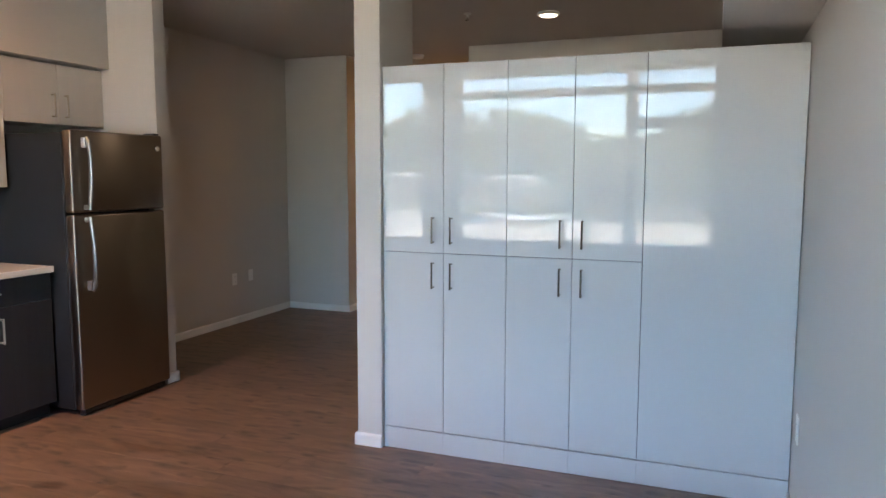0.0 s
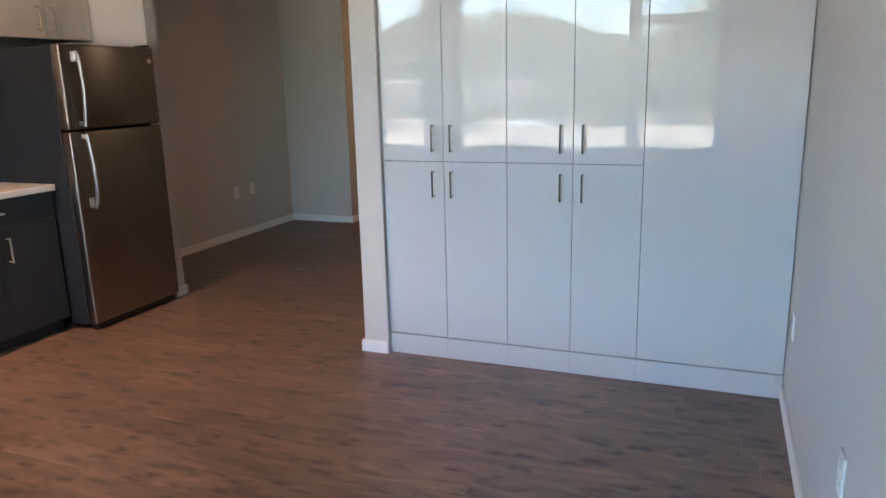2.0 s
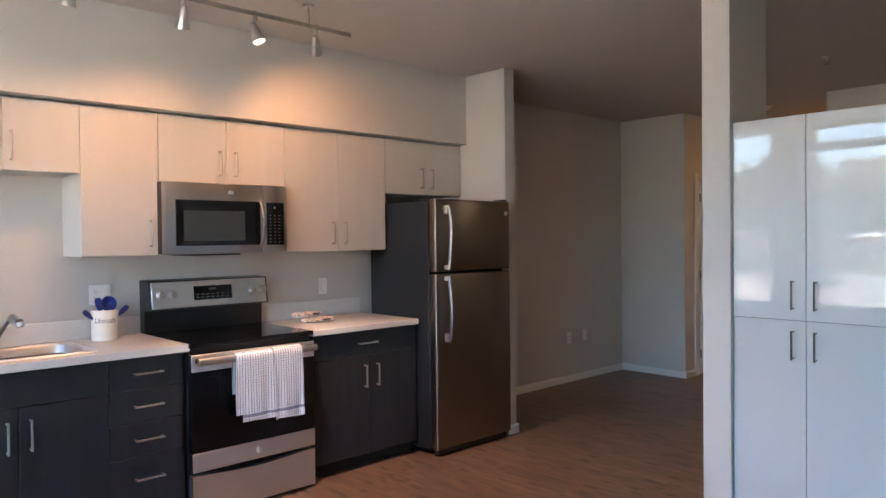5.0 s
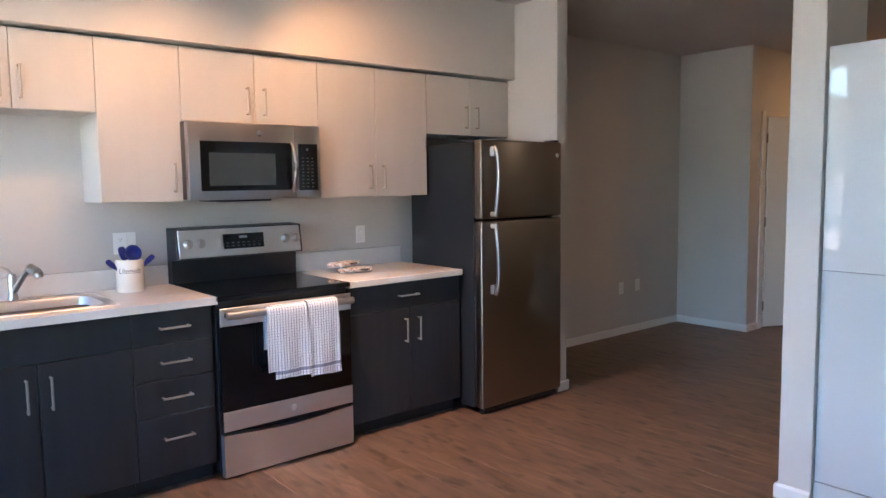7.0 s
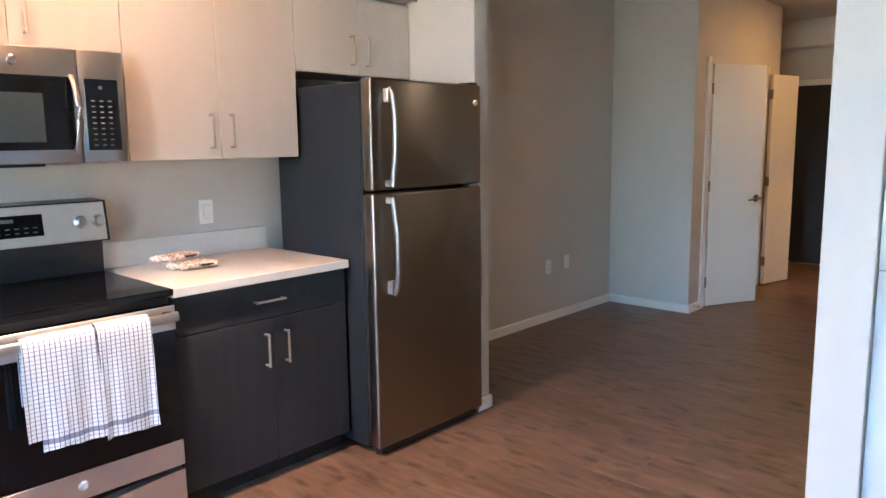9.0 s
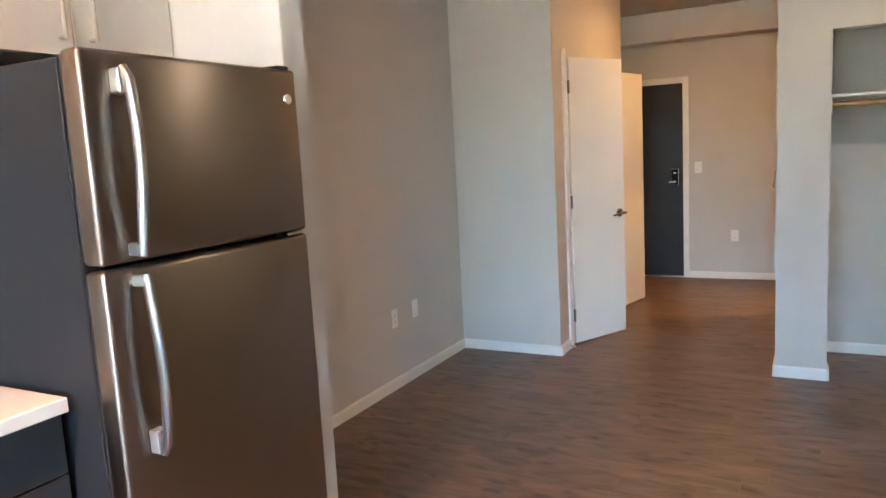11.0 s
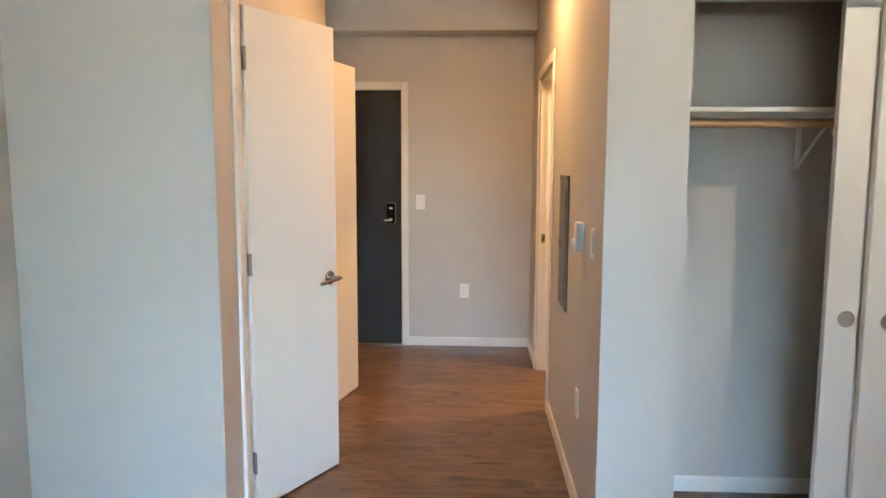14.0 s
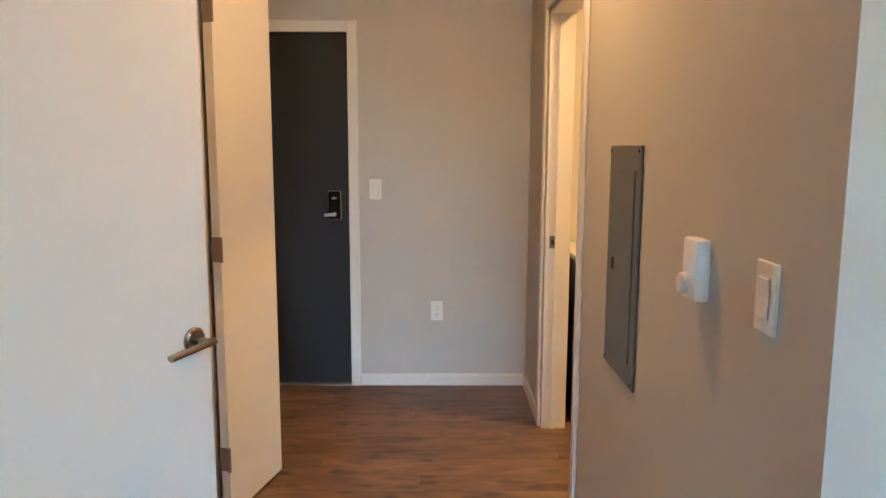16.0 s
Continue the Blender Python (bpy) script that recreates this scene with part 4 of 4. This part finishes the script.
for lo, hi in zip(loops, loops[1:]):
    for k in range(len(lo)):
        me.bm.faces.new((lo[k], lo[(k + 1) % len(lo)], hi[(k + 1) % len(lo)], hi[k]))
me.bm.faces.new(loops[-1])
part("basin", me, STEEL, sk, smooth=True)
part("drain", Mesh().turned([(0.045, -0.1775), (0.045, -0.174), (0.036, -0.174), (0.03, -0.1765), (0, -0.1765)], Matrix()), CHROME, sk, "round drain")

fa = thing("faucet", (-2.515, 2.515, 0.9285), "brushed nickel single-lever kitchen faucet with a pull-out spout", "faucet")
part("deck_plate", Mesh().prism([(x * 0.9, y) for x, y in rounded(0.028, 0.12, 0.027)], "z", 0.0, 0.008), NICKEL, fa, "oval base plate")
part("column", Mesh().turned([(0.026, 0.008), (0.024, 0.02), (0.021, 0.03), (0.021, 0.115), (0.019, 0.13), (0, 0.134)], Matrix()), NICKEL, fa, smooth=True)
part("lever", Mesh().tube([(0, 0, 0.13), (-0.002, -0.012, 0.152), (0, -0.045, 0.170), (0.004, -0.085, 0.176)], 0.0085, 10, 0.6), NICKEL, fa, smooth=True)
part("spout", Mesh().tube([(0.008, 0.006, 0.045), (0.04, 0.022, 0.085), (0.075, 0.04, 0.13), (0.11, 0.055, 0.158), (0.135, 0.066, 0.165)], 0.0135, 12), NICKEL, fa, smooth=True)
part("spray_head", Mesh().rod((0.118, 0.058, 0.166), (0.165, 0.082, 0.140), 0.022, 0.024).rod((0.165, 0.082, 0.140), (0.172, 0.086, 0.120), 0.023, 0.018), NICKEL, fa, smooth=True)

# ---- utensil crock ----
CX, CY = -2.49, 3.045
cr = thing("utensil_crock", (CX, CY, 0.9245), "cream ceramic utensil crock lettered Utensils, on the counter beside the stove", "crock")
part("pot", Mesh().turned([(0, 0), (0.067, 0.0), (0.070, 0.004), (0.070, 0.162), (0.0685, 0.167), (0.065, 0.167), (0.064, 0.162), (0.064, 0.01), (0, 0.008)], Matrix(), 40), CERAMIC, cr, smooth=True)
txt = new("lettering_curve", bpy.data.curves.new("lettering_curve", "FONT"))
txt.data.body, txt.data.size, txt.data.shear, txt.data.align_x = "Utensils", 0.036, 0.35, "CENTER"
txt.data.extrude = 0.0004
bpy.context.view_layer.update()
tm = bpy.data.meshes.new_from_object(txt.evaluated_get(bpy.context.evaluated_depsgraph_get()))
bpy.data.objects.remove(txt)
facing = radians(-18)
for v in tm.vertices:
    a = facing + v.co.x / 0.0704
    r = 0.0704 + v.co.z
    v.co = Vector((r * math.cos(a), r * math.sin(a), 0.098 + v.co.y * 1.15))
tm.materials.clear()
tm.materials.append(INK)
lt = new("lettering", tm)
lt.parent = cr
tagged(lt, "brown script lettering reading Utensils")


def utensil(name, label, tilt_y, tilt_x, head):
    u = thing(name, None, label, "utensil", "utensils in the crock", m=Matrix.Translation((CX, CY, 0.9355)) @ pose(-tilt_x * 0.0004, -tilt_y * 0.0009, 0, -tilt_y, tilt_x, 0))
    part("handle", Mesh().rod((0, 0, 0), (0, 0, 0.162), 0.006, segments=10), BLUEP, u, smooth=True)
    part("head", head, BLUEP, u, smooth=True)


def blade(w, h, bend, z0=0.160, n=8):
    me = Mesh()
    out = []
    for k in range(n + 1):
        f = k / n
        half = w * (0.35 + 0.65 * min(1, f * 2.2)) * (1 if f < 0.85 else math.sqrt(max(0.0, 1 - ((f - 0.85) / 0.17) ** 2)) * 0.8 + 0.2)
        out.append((half, z0 + h * f, bend * f * f))
    rows = [[me.bm.verts.new((b + s2, sy * hw, z)) for sy in (-1, 0, 1) for s2 in ((-0.002 if sy else -0.005),)] for hw, z, b in out]
    back = [[me.bm.verts.new((b + 0.003 + (0 if sy else -0.002), sy * hw, z)) for sy in (-1, 0, 1)] for hw, z, b in out]
    for a, b in ((rows, 1), (back, -1)):
        for lo, hi in zip(a, a[1:]):
            for k in range(2):
                me.bm.faces.new((lo[k], lo[k + 1], hi[k + 1], hi[k]))
    for k in range(n):
        me.bm.faces.new((rows[k][0], rows[k + 1][0], back[k + 1][0], back[k][0]))
        me.bm.faces.new((rows[k][2], rows[k + 1][2], back[k + 1][2], back[k][2]))
    for r in (0, -1):
        me.bm.faces.new((rows[r][0], rows[r][1], rows[r][2], back[r][2], back[r][1], back[r][0]))
    return me


utensil("spatula", "navy blue silicone spatula standing in the crock", -15, 8, blade(0.018, 0.085, 0.006, 0.150))
utensil("turner", "navy blue slotted turner leaning low in the crock", -44, 10, blade(0.014, 0.075, 0.01, 0.153))
bowl = Mesh().turned([(0, -0.022), (0.018, -0.018), (0.032, 0.0), (0.036, 0.014), (0.033, 0.014), (0.029, 0.002), (0.016, -0.014), (0, -0.018)], pose(0.0, 0.0, 0.190, 0, 68, 0) @ Matrix.Scale(1.2, 4), 24)
utensil("ladle", "navy blue round ladle standing in the crock", 3, 10, bowl)
utensil("serving_spoon", "navy blue serving spoon leaning in the crock", 40, 10, blade(0.014, 0.075, 0.014, 0.155))


# ---- dish towel ----
def cloth_material(name, ground_col, line_col, step, ox, oz):
    m = bpy.data.materials.new(name)
    m.use_nodes = True
    n, l = m.node_tree.nodes, m.node_tree.links
    b = n["Principled BSDF"]
    b.inputs["Roughness"].default_value = 0.9
    tc, sep = n.new("ShaderNodeTexCoord"), n.new("ShaderNodeSeparateXYZ")
    l.new(tc.outputs["Object"], sep.inputs[0])

    def stripes(out, width, pitch, shift):
        a, f, c = n.new("ShaderNodeMath"), n.new("ShaderNodeMath"), n.new("ShaderNodeMath")
        a.operation, f.operation, c.operation = "MULTIPLY_ADD", "FRACT", "LESS_THAN"
        a.inputs[1].default_value, a.inputs[2].default_value, c.inputs[1].default_value = 1 / pitch, shift, width
        l.new(out, a.inputs[0])
        l.new(a.outputs[0], f.inputs[0])
        l.new(f.outputs[0], c.inputs[0])
        return c.outputs[0]
    u, v = stripes(sep.outputs["Y"], 0.16, step, ox), stripes(sep.outputs["Z"], 0.13, step * 0.9, oz)
    mx = n.new("ShaderNodeMath")
    mx.operation = "MAXIMUM"
    half = n.new("ShaderNodeMath")
    half.operation = "MULTIPLY"
    half.inputs[1].default_value = 0.85
    l.new(v, half.inputs[0])
    l.new(u, mx.inputs[0])
    l.new(half.outputs[0], mx.inputs[1])
    lo, hi, band = n.new("ShaderNodeMath"), n.new("ShaderNodeMath"), n.new("ShaderNodeMath")
    lo.operation, hi.operation, band.operation = "GREATER_THAN", "LESS_THAN", "MULTIPLY"
    lo.inputs[1].default_value, hi.inputs[1].default_value = -0.325, -0.309
    l.new(sep.outputs["Z"], lo.inputs[0])
    l.new(sep.outputs["Z"], hi.inputs[0])
    l.new(lo.outputs[0], band.inputs[0])
    l.new(hi.outputs[0], band.inputs[1])
    b2, m2 = n.new("ShaderNodeMath"), n.new("ShaderNodeMath")
    b2.operation, m2.operation = "MULTIPLY", "MAXIMUM"
    b2.inputs[1].default_value = 0.7
    l.new(band.outputs[0], b2.inputs[0])
    l.new(mx.outputs[0], m2.inputs[0])
    l.new(b2.outputs[0], m2.inputs[1])
    mix = n.new("ShaderNodeMix")
    mix.data_type = "RGBA"
    mix.inputs["A"].default_value, mix.inputs["B"].default_value = (*ground_col, 1), (*line_col, 1)
    l.new(m2.outputs[0], mix.inputs["Factor"])
    l.new(mix.outputs["Result"], b.inputs["Base Color"])
    weave, bp = n.new("ShaderNodeTexNoise"), n.new("ShaderNodeBump")
    weave.inputs["Scale"].default_value = 500
    bp.inputs["Strength"].default_value, bp.inputs["Distance"].default_value = 0.5, 0.001
    l.new(tc.outputs["Object"], weave.inputs["Vector"])
    l.new(weave.outputs[0], bp.inputs["Height"])
    l.new(bp.outputs[0], b.inputs["Normal"])
    return m


TOWEL = cloth_material("checked_cotton", (0.74, 0.77, 0.81), (0.06, 0.08, 0.19), 0.0155, 0.3, 0.2)
tw = thing("dish_towel", (-1.950 + 0.06, 3.528, 0.834), "white cotton dish towel with blue check over the oven handle", "towel")


def hanging(y0, y1, drop_front, drop_back, lift, seed, skew=0.0):
    """Cloth over the bar: down the back, over the top and down the front, as a thick sheet."""
    rr = random.Random(seed)
    ph = [rr.uniform(0, 6.28) for _ in range(4)]
    nu, path = 22, []
    for k in range(9):
        path.append((-0.020 - 0.004 * lift, -drop_back + drop_back * k / 8, 0.0))
    for k in range(1, 8):
        a = math.pi * (1 - k / 8)
        path.append(((0.0215 + lift * 0.004) * math.cos(a), (0.021 + lift * 0.004) * math.sin(a), 0.0))
    for k in range(0, 25):
        path.append((0.0225 + lift * 0.004, -drop_front * k / 24, k / 24))
    me = Mesh()
    faces = []
    for side in (0, 1):
        grid = []
        for px_, pz_, f in path:
            line = []
            for i in range(nu + 1):
                u = i / nu
                wave = 0.006 * f * (math.sin(u * 9 + ph[0] + f) + 0.6 * math.sin(u * 17 + ph[1])) + 0.004 * f
                edge = 0.004 * f * math.sin(f * 5 + ph[2])
                y_ = y0 + (y1 - y0) * u + edge + skew * f
                z_ = pz_ + (0.004 * math.sin(u * 7 + ph[3]) * f)
                nx_ = 0.0028 * side
                line.append(me.bm.verts.new((px_ + wave + (nx_ if pz_ <= 0 and f > 0 or f > 0 else (-nx_ if px_ < -0.019 else nx_ * 0.5)), y_, z_ + (nx_ if 0 == f and px_ > -0.0195 else 0))))
            grid.append(line)
        faces.append(grid)
        for a, b in zip(grid, grid[1:]):
            for i in range(nu):
                me.bm.faces.new((a[i], a[i + 1], b[i + 1], b[i]))
    a, b = faces
    for k in range(len(path) - 1):
        me.bm.faces.new((a[k][0], a[k + 1][0], b[k + 1][0], b[k][0]))
        me.bm.faces.new((a[k][-1], a[k + 1][-1], b[k + 1][-1], b[k][-1]))
    for i in range(nu):
        me.bm.faces.new((a[0][i], a[0][i + 1], b[0][i + 1], b[0][i]))
        me.bm.faces.new((a[-1][i], a[-1][i + 1], b[-1][i + 1], b[-1][i]))
    return me


part("under_fold", hanging(-0.022, 0.16, 0.303, 0.20, 0.6, 3, -0.010), TOWEL, tw, smooth=True)
part("front_fold", hanging(0.0, 0.199, 0.348, 0.22, 1.2, 5, 0.016), TOWEL, tw, smooth=True)
part("side_fold", hanging(0.205, 0.385, 0.366, 0.22, 2.2, 9, 0.006), TOWEL, tw, smooth=True)

# ---- oven mitts ----
MITT = material("floral_cotton", (0.46, 0.40, 0.35), 0.9, vary=1.6, vary_scale=75, grain=0.5, bump=0.5, bump_scale=300)


def mitt(base, rz, label, squash=1.0):
    c = thing("oven_mitt", None, label, "oven mitt", "oven mitts", m=Matrix.Translation(base) @ pose(0, 0, 0, 0, 0, rz))
    me = Mesh()
    outline = [(-0.095, 0.0, 0.030), (-0.06, 0.0, 0.036), (-0.02, 0.0, 0.040), (0.02, 0.0, 0.042), (0.055, 0.0, 0.040), (0.08, 0.0, 0.030), (0.095, 0.0, 0.012)]
    n = 16
    rings = []
    for k, (x, y, w) in enumerate(outline):
        hgt = (0.0155 + 0.004 * math.sin(k * 1.3)) * squash * (0.4 if k == len(outline) - 1 else 1)
        x, w = x * 1.1, w * 1.05
        rings.append([me.bm.verts.new((x, y + w * math.cos(2 * math.pi * i / n), 0.017 * squash + hgt * math.sin(2 * math.pi * i / n) + 0.003 * math.sin(i + k))) for i in range(n)])
    for lo, hi in zip(rings, rings[1:]):
        for i in range(n):
            me.bm.faces.new((lo[i], lo[(i + 1) % n], hi[(i + 1) % n], hi[i]))
    me.bm.faces.new(rings[0])
    me.bm.faces.new(rings[-1])
    part("mitt_body", me, MITT, c, smooth=True)
    # Black tube standing in for shade in the slot between mitt halves.
    part("lining", Mesh().tube([(-0.097, 0.022, 0.019 * squash), (-0.07, 0.037, 0.019 * squash), (-0.03, 0.0425, 0.018 * squash)], 0.0065, 8, 0.8), BLACKP, c, "black piece painted as the shade in the cuff opening", smooth=True)
    part("thumb", Mesh().tube([(-0.02, 0.03, 0.016), (0.0, 0.048, 0.018), (0.03, 0.058, 0.018), (0.05, 0.060, 0.016)], 0.014, 10, 0.75), MITT, c, smooth=True)
    # Black disc standing in for shade inside the cuff's mouth.
    part("lining", Mesh().turned([(0.018, 0), (0.018, 0.002), (0, 0.002)], Matrix.Translation((-0.096, 0, 0.017 * squash)) @ pose(0, 0, 0, 0, -90, 0) @ Matrix.Diagonal((0.6, 1.5, 1, 1)), 20), BLACKP, c, "black piece painted as the shade in the cuff opening")


mitt((-2.33, 4.325, 0.9225), 250, "folded floral cotton oven mitt lying on the short counter")
mitt((-2.385, 4.275, 0.9595), 268, "floral cotton oven mitt lying on top of another mitt", 0.9)

# ---- smoke alarm, door stop ----
sa = thing("smoke_alarm", (-1.25, 8.78, H), "round white smoke alarm on the hall ceiling", "smoke alarm")
part("base", Mesh().turned([(0.066, 0.0), (0.066, -0.010), (0, -0.010)], Matrix(), 32), PLASTIC, sa, smooth=True)
part("cover", Mesh().turned([(0.060, -0.0105), (0.058, -0.028), (0.045, -0.038), (0, -0.040)], Matrix(), 32), PLASTIC, sa, "domed cover", smooth=True)
ds = thing("door_stop", (HALLL + 0.0145, 8.60, 0.05), "small spring door stop with a white tip on the baseboard", "door stop")
part("spring", Mesh().rod((0, 0, 0), (0.055, 0, 0), 0.006, segments=12), NICKEL, ds, smooth=True)
part("tip", Mesh().rod((0.0552, 0, 0), (0.07, 0, 0), 0.008, segments=12), PLASTIC, ds, smooth=True)

# ---- outside ----
ground = structure("ground", Mesh().box(-400, 400, -600, -2.0, -4.3, -4.0), LOTM)
rnd = random.Random(4)


def far_building(x, y, w, d, h):
    b = thing("far_building", (x, y, -4), "low pale flat-roofed building beyond the parking area", "building")
    part("wall", Mesh().box(-w / 2, w / 2, -d / 2, d / 2, 0, h), FARWALL, b)
    part("roof", Mesh().box(-w / 2 - 0.3, w / 2 + 0.3, -d / 2 - 0.3, d / 2 + 0.3, h, h + 0.5), PALEROOF, b, "pale flat roof")
    win = Mesh()
    for i in range(int(w // 3)):
        win.box(-w / 2 + 0.8 + i * 3, -w / 2 + 2.4 + i * 3, d / 2, d / 2 + 0.06, 1, h - 1)
    part("window", win, SLOT, b)


for x, y, w, d, h in ((-84, -112, 26, 10, 5.2), (-52, -110, 28, 10, 5.4), (-24, -113, 20, 10, 5.0)):
    far_building(x, y, w, d, h)


CARP = [material("car_paint_white", (0.75, 0.75, 0.74), 0.25, vary=0.02), material("car_paint_dark", (0.05, 0.05, 0.06), 0.25, vary=0.02), material("car_paint_silver", (0.40, 0.41, 0.43), 0.25, 0.5, vary=0.02)]
TYRE = material("tyre_rubber", (0.02, 0.02, 0.02), 0.8)


def far_car(x, y, paint, word):
    c = thing("car", (x, y, -4), word + " car parked on the pale lot in front of the buildings", "car", "parked cars")
    part("body", Mesh().prism([(-2.2, 0.35), (2.2, 0.35), (2.2, 0.85), (1.3, 0.98), (-2.0, 0.98), (-2.2, 0.8)], "y", -0.88, 0.88), paint, c)
    part("cabin", Mesh().prism([(-1.8, 0.985), (0.9, 0.985), (0.35, 1.45), (-1.35, 1.45)], "y", -0.78, 0.78), BLACKG, c, "dark glazed cabin")
    for wx in (-1.4, 1.4):
        for wy in (-0.9, 0.75):
            part("wheel", Mesh().rod((wx, wy, 0.33), (wx, wy + 0.15, 0.33), 0.33, segments=14), TYRE, c)


for i in range(9):
    if i % 5 != 3:
        k = rnd.randrange(3)
        far_car(-56 + i * 5.2, -68 - (i % 2) * 5, CARP[k], ("white", "dark", "silver")[k])


def conifer(me, x, y, h, rnd):
    base_z = -4
    me.rod((x, y, base_z), (x, y, base_z + h * 0.9), 0.3, 0.06, 6)
    for t in range(9):
        f = t / 9
        z = base_z + h * (0.14 + 0.86 * f)
        r = h * 0.22 * (1 - f) + 0.5
        n = 11
        top = me.bm.verts.new((x + rnd.uniform(-0.2, 0.2), y, z + h * 0.16))
        ring = [me.bm.verts.new((x + r * rnd.uniform(0.55, 1.15) * math.cos(2 * math.pi * k / n), y + r * rnd.uniform(0.55, 1.15) * math.sin(2 * math.pi * k / n), z - rnd.uniform(0, h * 0.03))) for k in range(n)]
        for k in range(n):
            me.bm.faces.new((ring[k], ring[(k + 1) % n], top))


def broadleaf(me, x, y, h, rnd):
    """A trunk and a crown of many small leaf clumps, uneven at the edge."""
    me.rod((x, y, -4), (x, y, -4 + h * 0.5), 0.35, 0.12, 6)
    for _ in range(46):
        u, v, w = (rnd.gauss(0, 0.42) for _ in range(3))
        c = Vector((x + u * h * 0.36, y + v * h * 0.36, -4 + h * (0.60 + max(-0.42, min(0.40, w * 0.55)))))
        s1 = h * rnd.uniform(0.05, 0.10)
        v6 = [me.bm.verts.new(c + Vector(d) * s1 * rnd.uniform(0.6, 1.3)) for d in ((1, 0, 0), (0, 1, 0), (-1, 0, 0), (0, -1, 0), (0, 0, 1), (0, 0, -1))]
        for k in range(4):
            me.bm.faces.new((v6[k], v6[(k + 1) % 4], v6[4]))
            me.bm.faces.new((v6[(k + 1) % 4], v6[k], v6[5]))


woods = Mesh()
for i in range(220):
    x = -150 + i * 1.1 + rnd.uniform(-1, 1)
    h = 16.5 + 1.6 * math.sin(x * 0.09) + 1.0 * math.sin(x * 0.31) + rnd.uniform(-1.5, 1.5)
    h *= 0.80 if -26 < x < -8 else 0.62 if x > 2 else 1.0
    (conifer if i % 6 == 0 else broadleaf)(woods, x, -128 - rnd.uniform(0, 16), h, rnd)
for i in range(26):
    broadleaf(woods, -17 + i * 1.25 + rnd.uniform(-0.5, 0.5), -76 - rnd.uniform(0, 8), rnd.uniform(6.5, 9.5), rnd)
tagged(new("woods", woods.data("woods", FOLIAGE)), "dark mixed woods on the skyline beyond the parking area", "trees", kind="stuff")

# Row of uneven blocks making a dark band across the lot's far edge.
hedge = Mesh()
for i in range(420):
    cx, cy = -110 + i * 0.235, -97 + rnd.uniform(-0.4, 0.4)
    hedge.box(cx - 0.3, cx + 0.3, cy - 0.5, cy + 0.5, -4, -2.9 + rnd.uniform(-0.25, 0.2))
tagged(new("hedge", hedge.data("hedge", FOLIAGE)), "low dark row of foliage blocks along the far lot edge", "hedge", kind="stuff")

# ---- floor planks ----
floor = bpy.data.objects["floor"]
PW, PL = 0.152, 1.22
prnd = random.Random(11)
shared = {}
row, y = 0, NEAR
while y < END - 0.01:
    y1 = min(y + PW, END)
    x = LEFT - prnd.uniform(0, PL)
    while x < RIGHT:
        a, b = max(x, LEFT), min(x + PL, RIGHT)
        if b - a > 0.01:
            key = (round(b - a, 3), round(y1 - y, 3))
            if key not in shared:
                l2, w2, g = key[0] / 2 - 0.0002, key[1] / 2 - 0.0002, 0.0005
                bm = bmesh.new()
                lo = [bm.verts.new((sx * l2, sy * w2, -0.005)) for sx, sy in ((-1, -1), (1, -1), (1, 1), (-1, 1))]
                mi = [bm.verts.new((sx * l2, sy * w2, -0.0006)) for sx, sy in ((-1, -1), (1, -1), (1, 1), (-1, 1))]
                hi = [bm.verts.new((sx * (l2 - g), sy * (w2 - g), 0)) for sx, sy in ((-1, -1), (1, -1), (1, 1), (-1, 1))]
                for p, q in ((lo, mi), (mi, hi)):
                    for k in range(4):
                        bm.faces.new((p[k], p[(k + 1) % 4], q[(k + 1) % 4], q[k]))
                bm.faces.new(hi)
                me = bpy.data.meshes.new("plank")
                bm.to_mesh(me)
                bm.free()
                me.materials.append(PLANK)
                shared[key] = me
            ob = new("plank", shared[key])
            ob.location = ((a + b) / 2, (y + y1) / 2, 0)
            ob.parent = floor
        x += PL
    y += PW
    row += 1
